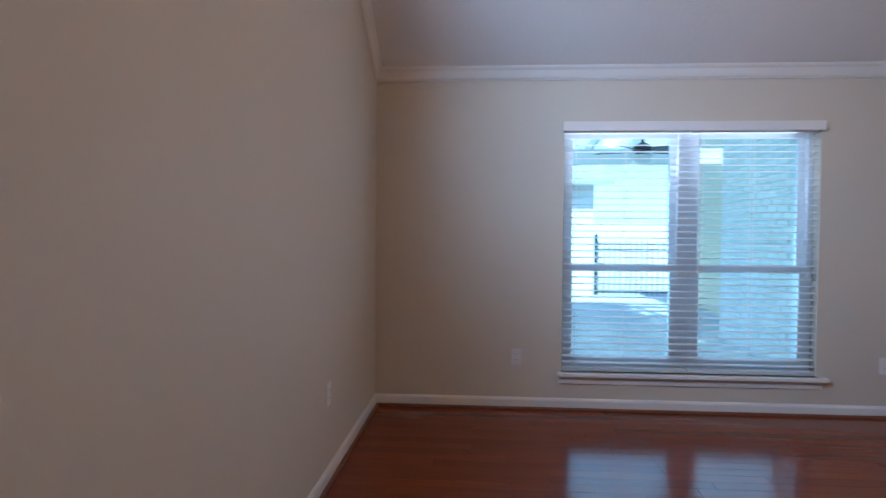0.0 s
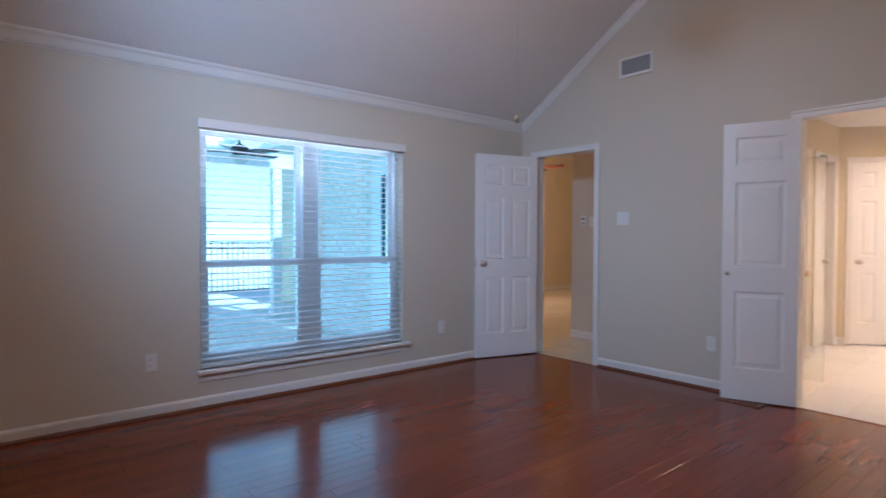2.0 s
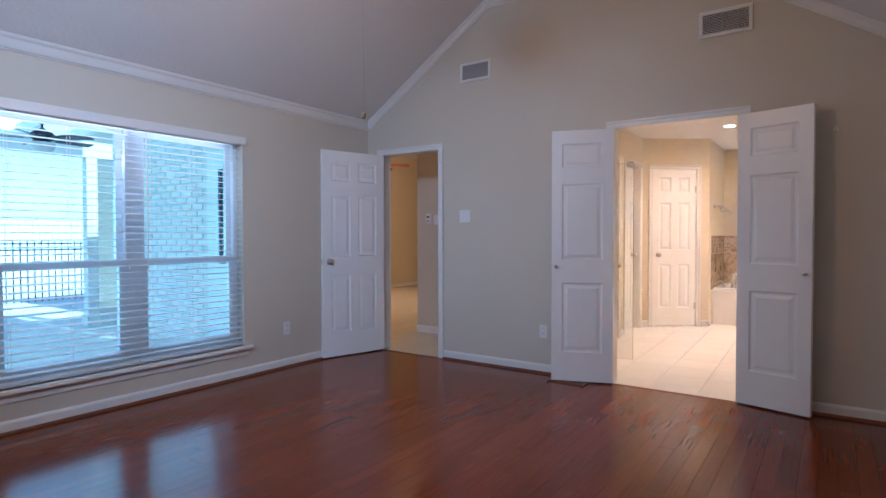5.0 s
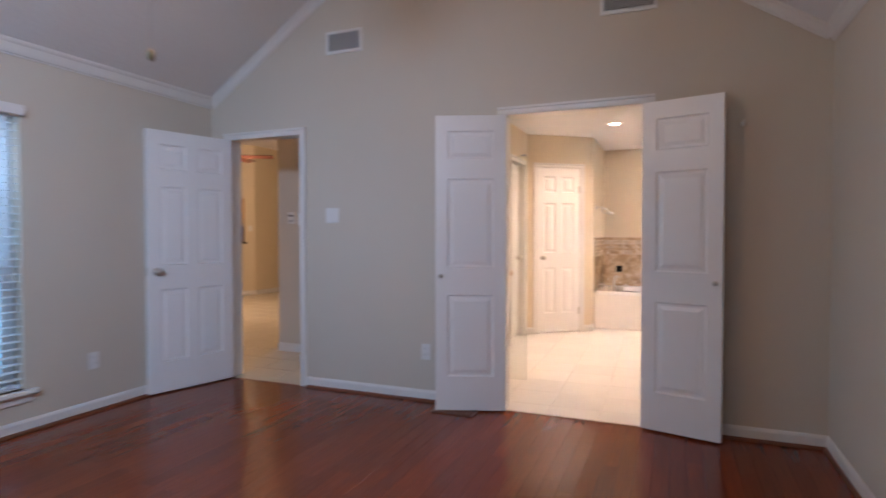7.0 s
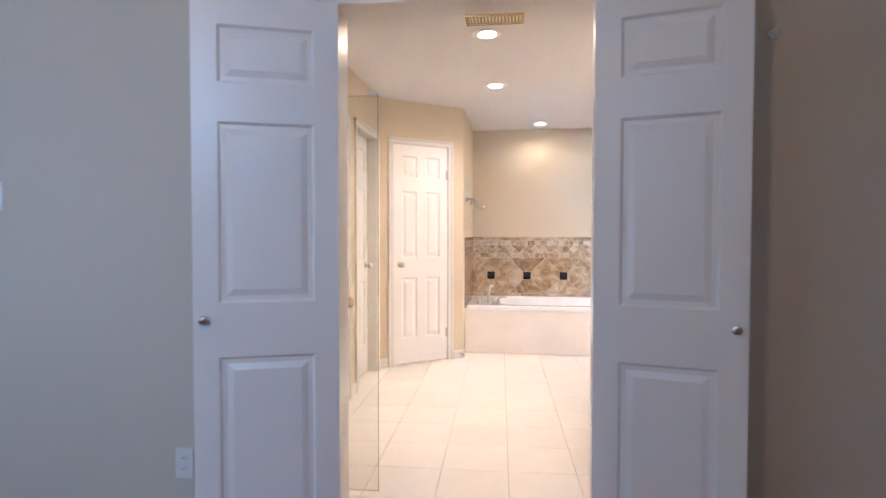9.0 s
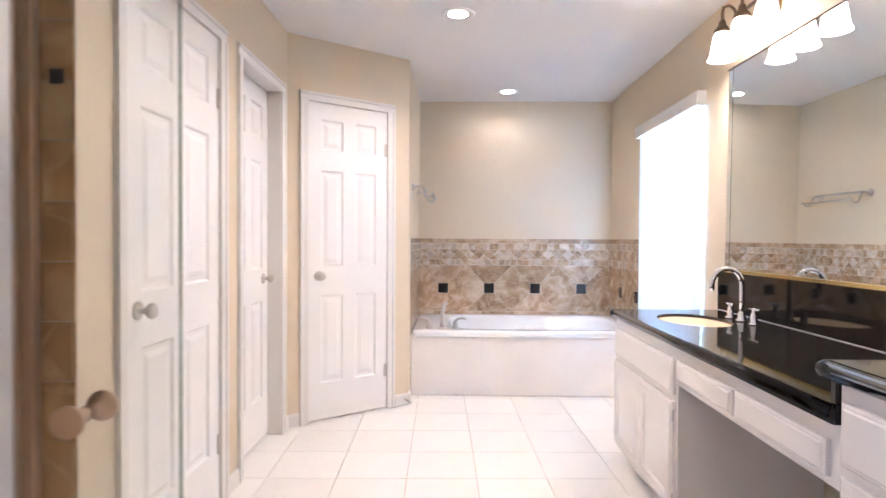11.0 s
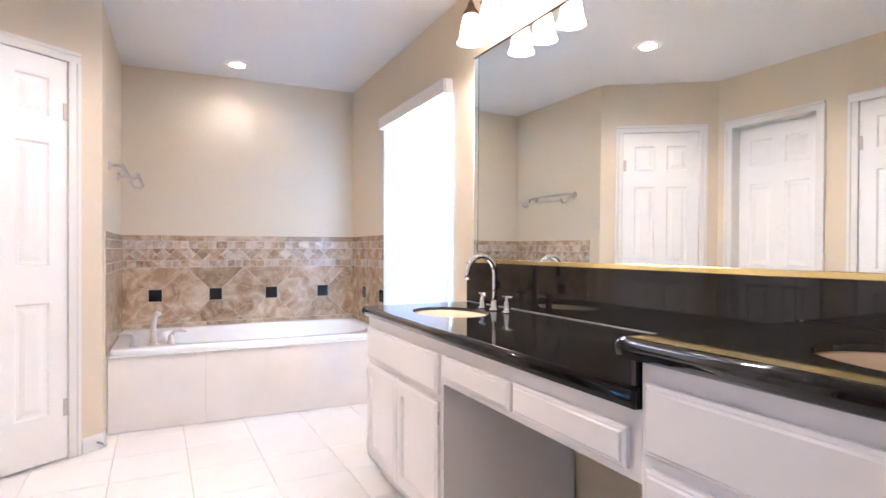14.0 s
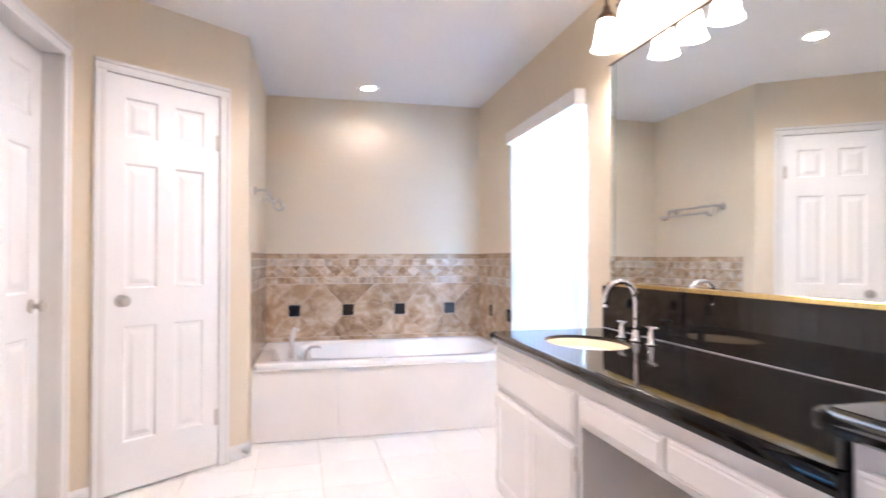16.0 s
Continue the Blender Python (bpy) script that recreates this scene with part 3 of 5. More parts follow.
hx, hy, ex, ey = -0.012, -0.215, -0.680, -0.030
door("bedroom_door", "open white six-panel door with a satin nickel knob", turned(hx, hy, 0.012, ex - hx, ey - hy), 0.705, 2.01, hinges=3)
door("double_door_leaf", "open narrow white three-panel door leaf with a small knob", turned(-0.022, DD[1] - 0.008, 0.012, -0.168, 0.461), 0.482, 2.025, cols=1, small=True,
     knob=(0.035, 0.93), stile=0.082)
door("double_door_leaf", "open narrow white three-panel door leaf folded towards the corner", turned(-0.022, DD[0] + 0.008, 0.012, -0.116, -0.442), 0.462, 2.025, cols=1, small=True,
     knob=(0.035, 0.93), stile=0.082)
door("closet_door", "closed white six-panel closet door with a nickel knob", turned(DA[1] - 0.003, BN + 0.020, 0.012, -1, 0), DA[1] - DA[0] - 0.006, 2.04, hinges=2, sides=(1,), hinge_side=1)
door("recessed_door", "closed white six-panel door set back in its frame", turned(DB[0] + 0.003, BN + 0.098, 0.018, 1, 0), DB[1] - DB[0] - 0.006, 2.032, sides=(-1,), stile=0.085)
door("closet_door", "closed white six-panel closet door on the angled wall", DIAG @ pose(DOORC[1] - 0.003, 0.020, 0.012, 0, 0, 180), DOORC[1] - DOORC[0] - 0.006, 2.04,
     hinges=2, sides=(1,), hinge_side=1, stile=0.085)


# ---- bedroom window ----
def sash(parent, x0, x1, z0, z1, y, name="sash"):
    s = 0.045
    bm = bmesh.new()
    for a in ((x0, x0 + s, z0, z1), (x1 - s, x1, z0, z1), (x0 + s, x1 - s, z0, z0 + s), (x0 + s, x1 - s, z1 - s, z1)):
        box(bm, a[0], a[1], y - 0.018, y + 0.018, a[2], a[3])
    f = part(name, bm, VINYL, parent)
    bm = bmesh.new()
    box(bm, x0 + s, x1 - s, y - 0.002, y + 0.002, z0 + s, z1 - s)
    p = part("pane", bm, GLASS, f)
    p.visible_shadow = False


win = thing("window_1", "white vinyl double window of two double-hung units", "window", kind="structure")
wx0, wx1, wz0, wz1 = WIN
mid = (wx0 + wx1) / 2 + 0.0
for a in ((wx0, wx0 + 0.035, wz0, wz1), (wx1 - 0.035, wx1, wz0, wz1), (mid - 0.055, mid + 0.055, wz0, wz1)):
    bm = bmesh.new()
    box(bm, a[0], a[1], 0.080, 0.155, a[2], a[3])
    part("frame_post", bm, VINYL, win)
for a, b in ((wx0 + 0.035, mid - 0.055), (mid + 0.055, wx1 - 0.035)):
    for z0, z1 in ((wz0, wz0 + 0.035), (wz1 - 0.035, wz1)):
        bm = bmesh.new()
        box(bm, a, b, 0.080, 0.155, z0, z1)
        part("frame_rail", bm, VINYL, win)
    zm = 0.998
    sash(win, a, b, wz0 + 0.035, zm + 0.022, 0.100)
    sash(win, a, b, zm - 0.022, wz1 - 0.035, 0.138)
    for k in (0.3, 0.7):
        part("sash_lock", rbox(-0.025, 0.025, -0.012, 0.012, 0, 0.014, 0.004), VINYL, win, m=Matrix.Translation((a + (b - a) * k, 0.098, zm + 0.022)))
bm = rbox(wx0 - 0.030, wx1 + 0.068, -0.045, -0.0005, 0.240, 0.270, 0.008, 3)
part("window_stool", bm, TRIM, win, "white painted window stool")
bm = bmesh.new()
box(bm, wx0, wx1, 0.0, 0.080, 0.258, wz0 + 0.001)
part("inner_sill", bm, TRIM, win)
bm = bmesh.new()
prism(bm, [(-0.001, 0.186), (-0.012, 0.190), (-0.014, 0.223), (-0.022, 0.2395), (-0.001, 0.2395)], lambda p, d: (d, p[0], p[1]), "x", wx0 - 0.020, wx1 + 0.040)
part("apron", bm, TRIM, win)

SLATW = 0.050


def slat_mesh(length):
    bm = bmesh.new()
    n = 4
    top = [(-SLATW / 2 + SLATW * i / n, 0.003 * (1 - (2 * i / n - 1) ** 2) + 0.0014) for i in range(n + 1)]
    low = [(y, z - 0.0026) for y, z in top[::-1]]
    prism(bm, top + low, lambda p, d: (d, p[0], p[1]), "x", -length / 2, length / 2)
    return mesh_of("slat", bm, SLAT)


for a, b, lab in ((wx0 + 0.006, mid - 0.004, "white two-inch horizontal blind, slats open, beside its twin"), (mid + 0.004, wx1 - 0.006, "white two-inch horizontal blind with open slats")):
    bl = thing("horizontal_blind", lab, "window blind", pose((a + b) / 2, 0.036, 0), group="bedroom window blinds")
    ln = b - a
    part("headrail", rbox(-ln / 2, ln / 2, -0.024, 0.024, 1.942, 1.992, 0.003), PLASTIC, bl)
    part("bottom_rail", rbox(-ln / 2, ln / 2, -0.025, 0.025, 0.284, 0.304, 0.004), SLAT, bl)
    sm = slat_mesh(ln)
    for i in range(35):
        ob = new("slat", sm)
        ob.parent = bl
        ob.matrix_local = pose(0, 0, 0.334 + i * 0.0462, 4 + random.uniform(-1.5, 1.5), 0, 0)
    for cx in (-ln * 0.40, 0.0, ln * 0.40):
        for yy in (-0.026, 0.026):
            part("ladder_cord", tube([(cx, yy, 0.28), (cx, yy, 1.945)], 0.0011, 5), CORD, bl)
    part("lift_cord", tube([(ln * 0.43, -0.034, 0.98), (ln * 0.43, -0.034, 1.945)], 0.0013, 5), CORD, bl)
    part("cord_tassel", lathe([(0.003, 0.03), (0.008, 0.012), (0.009, 0.0)], 10), PLASTIC, bl, m=Matrix.Translation((ln * 0.43, -0.034, 0.955)))
part("tilt_wand", tube([(-ln * 0.43, -0.034, 0.95), (-ln * 0.43, -0.030, 1.945)], 0.004, 6), PLASTIC, bl)
val = thing("blind_valance", "white blind valance across the top of the window", "valance")
part("valance_face", rbox(wx0 - 0.010, wx1 + 0.016, -0.030, -0.018, 1.948, 2.012, 0.004), PLASTIC, val)
for x in (wx0 - 0.010, wx1 + 0.004):
    part("valance_return", rbox(x, x + 0.012, -0.0175, -0.001, 1.948, 2.012, 0.002), PLASTIC, val)

hwin = thing("window_2", "small high fixed window with a white frame", "window", kind="structure")
for a in ((HW[0], HW[1], HW[2], HW[2] + 0.05), (HW[0], HW[1], HW[3] - 0.05, HW[3]), (HW[0], HW[0] + 0.05, HW[2] + 0.05, HW[3] - 0.05), (HW[1] - 0.05, HW[1], HW[2] + 0.05, HW[3] - 0.05)):
    bm = bmesh.new()
    box(bm, W - 0.12, W + 0.004, a[0], a[1], a[2], a[3])
    part("frame_rail", bm, OUTWHITE, hwin)
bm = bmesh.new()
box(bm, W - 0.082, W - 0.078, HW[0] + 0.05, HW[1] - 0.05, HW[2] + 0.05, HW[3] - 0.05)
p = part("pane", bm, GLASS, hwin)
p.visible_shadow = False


# ---- plates, vents and other wall fittings ----
def outlet(m, label="white duplex wall outlet", grey=False):
    o = thing("wall_outlet", label, "outlet", m, group="wall outlets")
    part("plate", rbox(-0.036, 0.036, -0.006, 0, -0.058, 0.058, 0.003), PLASTIC, o)
    for z in (-0.02, 0.02):
        s = part("socket", rbox(-0.017, 0.017, -0.0085, -0.0061, z - 0.014, z + 0.014, 0.001), PLASTIC, o)
        for x in (-0.007, 0.007):
            part("slot", rbox(x - 0.0012, x + 0.0012, -0.0092, -0.0086, z - 0.004, z + 0.006, 0.0002, 1), DARK, s)


def switch(m, n=2, label="white double rocker light switch"):
    o = thing("light_switch", label, "light switch", m)
    w = 0.036 + 0.023 * (n - 1)
    part("plate", rbox(-w, w, -0.006, 0, -0.058, 0.058, 0.003), PLASTIC, o)
    for i in range(n):
        x = (i - (n - 1) / 2) * 0.046
        bm = rbox(x - 0.016, x + 0.016, -0.011, -0.0061, -0.033, 0.033, 0.002)
        part("rocker", bm, PLASTIC, o)


EAST, NORTH, WEST = lambda y, z: pose(-0.0005, y, z, 0, 0, -90), lambda x, z: pose(x, -0.0005, z), lambda y, z: pose(W + 0.0005, y, z, 0, 0, 90)
outlet(NORTH(-1.103, 0.357))
outlet(NORTH(-3.586, 0.366))
outlet(WEST(-1.276, 0.440))
outlet(EAST(-2.021, 0.365), "white wall plate with a cable jack")
switch(EAST(-1.219, 1.374))


def wall_vent(m, w, h, label, grey):
    v = thing("wall_vent", label, "air vent", m)
    bm = bmesh.new()
    box(bm, -w / 2 + 0.02, w / 2 - 0.02, -0.002, -0.0005, -h / 2 + 0.02, h / 2 - 0.02)
    part("backing", bm, DARK, v)
    for a in ((-w / 2, w / 2, -h / 2, -h / 2 + 0.024), (-w / 2, w / 2, h / 2 - 0.024, h / 2), (-w / 2, -w / 2 + 0.024, -h / 2 + 0.024, h / 2 - 0.024), (w / 2 - 0.024, w / 2, -h / 2 + 0.024, h / 2 - 0.024)):
        part("frame_bar", rbox(a[0], a[1], -0.014, -0.0005, a[2], a[3], 0.003), PLASTIC, v)
    n = 13
    for i in range(n):
        z = -h / 2 + 0.028 + (h - 0.056) * i / (n - 1)
        bm = bmesh.new()
        box(bm, -w / 2 + 0.025, w / 2 - 0.025, -0.0075, 0.0075, -0.0007, 0.0007)
        part("louvre", bm, VENTGREY if grey else PLASTIC, v, m=pose(0, -0.0105, z, 40 if not grey else -40, 0, 0))
    for i in range(0 if grey else 6):
        x = -w / 2 + 0.05 + (w - 0.1) * i / 5
        bm = bmesh.new()
        box(bm, x - 0.0012, x + 0.0012, -0.005, -0.0025, -h / 2 + 0.024, h / 2 - 0.024)
        part("cross_bar", bm, VENTGREY, v)


wall_vent(EAST(-1.335, 2.711), 0.325, 0.175, "white framed wall air return with grey louvres", True)
wall_vent(EAST(-3.419, 2.717), 0.345, 0.190, "white framed wall vent with open dark louvres", False)
hk = thing("wall_hook", "small white hook on the bedroom wall", "hook", EAST(-4.075, 1.878))
part("base", lathe([(0.016, 0), (0.016, 0.004), (0.010, 0.007)], 14), PLASTIC, hk, smooth=True, m=pose(0, 0, 0, 90, 0, 0))
part("peg", tube([(0, -0.006, 0), (0, -0.022, -0.002), (0, -0.034, 0.006), (0, -0.038, 0.018)], 0.005, 8), PLASTIC, hk, smooth=True)
fr = thing("floor_register", "dark wooden floor register lying in the boards", "floor vent", pose(-0.18, -2.31, 0.0005, 0, 0, 90))
for i in range(9):
    part("bar", rbox(-0.15, 0.15, -0.055 + i * 0.0125, -0.048 + i * 0.0125, 0.0, 0.006, 0.0015, 1), SHOE, fr)
for x in (-0.155, 0.135):
    part("end_rail", rbox(x, x + 0.02, -0.06, 0.06, 0.006, 0.009, 0.0015, 1), SHOE, fr)


# ---- ceiling fans ----
def ceiling_fan(m, label, drop, blades, wood, metal, glass, spin, shades=0, chain=None, radius=0.64):
    """A ceiling fan; its ceiling plate is at z = 0 and it hangs down."""
    f = thing("ceiling_fan", label, "ceiling fan", m)
    part("canopy", lathe([(0.03, -0.06), (0.055, -0.045), (0.068, -0.012), (0.070, 0.0)], 24), metal, f, smooth=True)
    part("downrod", lathe([(0.012, -drop), (0.012, -0.05)], 12), metal, f, smooth=True)
    part("motor", lathe([(0.03, -drop - 0.17), (0.075, -drop - 0.155), (0.115, -drop - 0.12), (0.120, -drop - 0.075), (0.085, -drop - 0.04), (0.03, -drop - 0.015), (0.02, -drop)], 28), metal, f, smooth=True)
    for i in range(blades):
        a = spin + 360.0 / blades * i
        br = part("blade", rbox(0.17, radius, -0.062, 0.062, -0.004, 0.004, 0.003, 2), wood, f, m=pose(0, 0, -drop - 0.12, 0, 0, a) @ pose(0, 0, 0, -15, 0, 0))
        part("blade_arm", rbox(-0.075, 0.035, -0.018, 0.018, -0.010, -0.0045, 0.002, 1), metal, br, m=Matrix.Translation((0.19, 0, 0)))
    z = -drop - 0.17
    if shades:
        part("light_kit", lathe([(0.02, z - 0.075), (0.05, z - 0.065), (0.058, z - 0.03), (0.035, z)], 20), metal, f, smooth=True)
        for i in range(shades):
            sh = lathe([(0.022, 0.0), (0.034, -0.02), (0.055, -0.055), (0.066, -0.095), (0.074, -0.105), (0.064, -0.097), (0.05, -0.05), (0.012, -0.004)], 20)
            part("shade", sh, glass, f, "lit frosted bell glass shade", True, pose(0, 0, z - 0.045, 0, 0, 45 + i * 360.0 / shades) @ pose(0.055, 0, 0, 0, -38, 0))
    else:
        part("light_bowl", lathe([(0.012, z - 0.115), (0.06, z - 0.105), (0.105, z - 0.075), (0.128, z - 0.03), (0.13, z)], 28), glass, f, "frosted glass light bowl", True)
    if chain:
        cx, cy, cz = chain
        part("pull_chain", tube([(cx, cy, z - 0.01), (cx, cy, cz)], 0.0008, 6), NICKEL, f, "thin pull chain")
        part("chain_fob", lathe([(0.002, 0.0), (0.009, -0.006), (0.011, -0.018), (0.008, -0.030), (0.002, -0.034)], 12), ORNATE, f, "small brass fob", True, Matrix.Translation((cx, cy, cz)))
    return f


ceiling_fan(pose(-2.459, -2.29, FLATZ - 0.001), "bedroom ceiling fan with a lit bowl and long pull chain", 0.42, 5, FANWOOD, BRASSY, FANGLOW, 20, chain=(-0.105, -0.01, 1.757 - FLATZ))
ceiling_fan(pose(3.0, 2.65, 3.049), "brass ceiling fan with cherry blades and lit glass shades", 0.50, 5, FANWOOD, BRASSY, FANGLOW, -62, shades=4, radius=0.68)


# ---- bathroom: wainscot tiles ----
def clip(poly, lo, hi, axis):
    for side, lim in ((1, lo), (-1, hi)):
        out = []
        for i, p in enumerate(poly):
            q = poly[(i + 1) % len(poly)]
            a, b = side * (p[axis] - lim), side * (q[axis] - lim)
            if a >= 0:
                out.append(p)
            if (a >= 0) != (b >= 0):
                k = a / (a - b)
                out.append((p[0] + (q[0] - p[0]) * k, p[1] + (q[1] - p[1]) * k))
        poly = out
        if len(poly) < 3:
            return []
    return poly


def shrink(poly, g):
    """A convex polygon pulled in by g on every side."""
    n = len(poly)
    area = sum(poly[i][0] * poly[(i + 1) % n][1] - poly[(i + 1) % n][0] * poly[i][1] for i in range(n))
    if area < 0:
        poly = poly[::-1]
    for i in range(n):
        a, b = Vector(poly[i]), Vector(poly[(i + 1) % n])
        if (b - a).length < 0.004:
            return shrink([p for k, p in enumerate(poly) if k != i], g) if n > 3 else []
    out = []
    for i in range(n):
        a, b, c = Vector(poly[i - 1]), Vector(poly[i]), Vector(poly[(i + 1) % n])
        d1, d2 = (b - a).normalized(), (c - b).normalized()
        n1, n2 = Vector((-d1.y, d1.x)), Vector((-d2.y, d2.x))
        out.append(tuple(b + (n1 + n2) / max(0.2, 1 + n1.dot(n2)) * g))
    return out


def tile_piece(parent, poly, material, thick=0.008, g=0.0014):
    """A tile on a wall whose face is the local x-z plane, the room at -y."""
    poly = shrink(poly, g)
    if len(poly) < 3:
        return
    cx, cz = sum(p[0] for p in poly) / len(poly), sum(p[1] for p in poly) / len(poly)
    bm = bmesh.new()
    lip = shrink(poly, 0.0012) or poly
    a = [bm.verts.new((x - cx, -0.001, z - cz)) for x, z in poly]
    b = [bm.verts.new((x - cx, -thick + 0.001, z - cz)) for x, z in poly]
    n = len(poly)
    rings = [a, b]
    if len(lip) == n:
        rings.append([bm.verts.new((x - cx, -thick, z - cz)) for x, z in lip])
    for r, s in zip(rings, rings[1:]):
        for i in range(n):
            bm.faces.new((r[i], r[(i + 1) % n], s[(i + 1) % n], s[i]))
    bm.faces.new(rings[-1])
    return part("tile", bm, material, parent, m=Matrix.Translation((cx, 0, cz)))


Z = [0.470, 0.9437, 0.999, 1.090, 1.146, 1.190]


def wainscot(m, length, label, blacks, start=0.0, black_skip=()):
    w = thing("tile_wainscot", label, "wall tiles", m)
    bm = bmesh.new()
    box(bm, 0, length, -0.005, -0.0005, Z[0], Z[5])
    part("grout_bed", bm, WGROUT, w)
    x = -random.uniform(0, 0.2)
    while x < length:
        t = clip([(x, Z[4]), (x + 0.305, Z[4]), (x + 0.305, Z[5]), (x, Z[5])], 0, length, 0)
        if t:
            tile_piece(w, t, STONE)
        x += 0.305
    for z0, z1 in ((Z[1], Z[2]), (Z[3], Z[4])):
        x = -0.02
        while x < length:
            s = random.choice((0.056, 0.056, 0.056, 0.084))
            t = clip([(x, z0), (x + s, z0), (x + s, z1), (x, z1)], 0, length, 0)
            if t:
                tile_piece(w, t, random.choice((STONE, STONELIGHT, STONELIGHT)))
            x += s
    h = Z[3] - Z[2]
    x = -0.04
    while x < length:
        for poly, material in (([(x, Z[2] + h / 2), (x + h / 2, Z[2]), (x + h, Z[2] + h / 2), (x + h / 2, Z[3])], random.choice((STONE, STONELIGHT))),
                               ([(x + h / 2, Z[2]), (x + 1.5 * h, Z[2]), (x + h, Z[2] + h / 2)], STONE),
                               ([(x + h / 2, Z[3]), (x + h, Z[2] + h / 2), (x + 1.5 * h, Z[3])], STONE)):
            t = clip(poly, 0, length, 0)
            if t:
                tile_piece(w, t, material)
        x += h
    s, zc, q = 0.4245, 0.7315, 0.047
    r = s / 2
    x = -random.uniform(0, 0.2)
    while x < length:
        t = clip([(x, Z[0]), (x + 0.305, Z[0]), (x + 0.305, zc - r), (x, zc - r)], 0, length, 0)
        if t:
            tile_piece(w, t, STONE)
        x += 0.305
    k0 = math.floor((0 - blacks) / s) - 1
    k = k0
    while blacks + k * s < length + s:
        u = blacks + k * s
        dia = [(u + q, zc - r + (r - q)), (u + r, zc - r), (u + s - q, zc - q), (u + s - q, zc + q), (u + r, zc + r), (u + q, zc + q)]
        up = [(u - q, zc + q), (u + q, zc + q), (u + r, zc + r), (u - r, zc + r)]
        dn = [(u - r, zc - r), (u + r, zc - r), (u + q, zc - q), (u - q, zc - q)]
        bk = [(u - q, zc - q), (u + q, zc - q), (u + q, zc + q), (u - q, zc + q)]
        for poly, material in ((dia, STONE), (up, STONE), (dn, STONE), (bk, BLACKTILE if k not in black_skip else STONE)):
            t = clip(poly, 0, length, 0)
            t = clip(t, Z[0], Z[1], 1) if t else t
            if t:
                tile_piece(w, t, material)
        k += 1


wainscot(pose(BE, AL, 0, 0, 0, -90), AL - BS, "brown marble wainscot with diamonds and black accents behind the tub", 0.223)
wainscot(pose(3.672, AL, 0), BE - 3.672 - 0.012, "brown marble wainscot at the faucet end of the tub", 0.35)
wainscot(pose(BE - 0.009, BS, 0, 0, 0, 180), BE - BW[1] - 0.062, "brown marble wainscot between tub corner and window", 0.33)

# ---- tub ----
tub = thing("bathtub", "white acrylic drop-in bathtub with an oval basin", "bathtub")
tx0, tx1, ty0, ty1, tz = 3.778, BE - 0.010, BS + 0.010, AL - 0.010, 0.492


def superloop(cx, cy, a, b, n, z, count=64):
    out = []
    for i in range(count):
        t = 2 * math.pi * i / count
        c, s = math.cos(t), math.sin(t)
        out.append((cx + a * math.copysign(abs(c) ** (2 / n), c), cy + b * math.copysign(abs(s) ** (2 / n), s), z))
    return out


cx, cy, a, b = (tx0 + tx1) / 2, (ty0 + ty1) / 2, (tx1 - tx0) / 2, (ty1 - ty0) / 2
bx = cx + 0.012
loops = [superloop(cx, cy, a, b, 30, tz - 0.035), superloop(cx, cy, a, b, 30, tz - 0.010), superloop(cx, cy, a - 0.003, b - 0.003, 28, tz - 0.003), superloop(cx, cy, a - 0.010, b - 0.010, 26, tz),
         superloop(bx, cy - 0.09, a - 0.095, b - 0.165, 4.6, tz), superloop(bx, cy - 0.09, a - 0.106, b - 0.178, 4.4, tz - 0.006), superloop(bx, cy - 0.09, a - 0.118, b - 0.19, 4.2, tz - 0.03),
         superloop(bx, cy - 0.08, a - 0.16, b - 0.26, 3.6, tz - 0.20), superloop(bx, cy - 0.06, a - 0.27, b - 0.36, 3.0, tz - 0.36), superloop(bx, cy - 0.06, a - 0.36, b - 0.46, 2.8, tz - 0.40),
         superloop(bx, cy - 0.06, 0.04, 0.06, 2.0, tz - 0.405)]
bm = bmesh.new()
rings = [[bm.verts.new(p) for p in lp] for lp in loops]
for r, s in zip(rings, rings[1:]):
    for i in range(64):
        bm.faces.new((r[i], r[(i + 1) % 64], s[(i + 1) % 64], s[i]))
bm.faces.new(rings[-1])
part("shell", bm, PORCELAIN, tub, smooth=True)
part("drain", lathe([(0.034, 0), (0.034, 0.004), (0.02, 0.006)], 20), CHROME, tub, smooth=True, m=Matrix.Translation((bx, cy - 0.06, tz - 0.405)))
part("overflow", lathe([(0.036, 0), (0.036, 0.008), (0.02, 0.012)], 20), CHROME, tub, smooth=True, m=pose(bx, cy - 0.09 + b - 0.225, tz - 0.13, 100, 0, 0))
apron = thing("tub_apron", "unfinished pale backer-board panels closing the tub front", "tub panel")
for y0, y1 in ((BS + 0.003, -3.2708), (-3.2692, AL - 0.003)):
    ap = part("backer_panel", rbox(3.787, 3.799, y0, y1, 0.004, tz - 0.036, 0.002, 1), BOARD, apron)
    for yy in (y0 + 0.06, y1 - 0.06):
        for zz in (0.44,):
            part("screw", lathe([(0.005, 0), (0.004, 0.0015)], 8), NICKEL, ap, m=pose(3.787, yy, zz, 0, -90, 0))
rail = part("top_ledge", rbox(3.773, 3.787, BS + 0.003, AL - 0.003, tz - 0.045, tz - 0.036, 0.002, 1), PORCELAIN, apron)
fau = thing("tub_faucet", "satin nickel roman tub faucet with two lever handles", "faucet", pose(3.905, -2.975, tz))
part("spout", tube([(0, 0, 0), (0.0, 0, 0.06), (0.004, -0.002, 0.125), (0.022, -0.010, 0.170), (0.060, -0.022, 0.188), (0.110, -0.034, 0.178)], [0.024, 0.018, 0.0165, 0.016, 0.0145, 0.012], 14), NICKEL, fau, smooth=True)
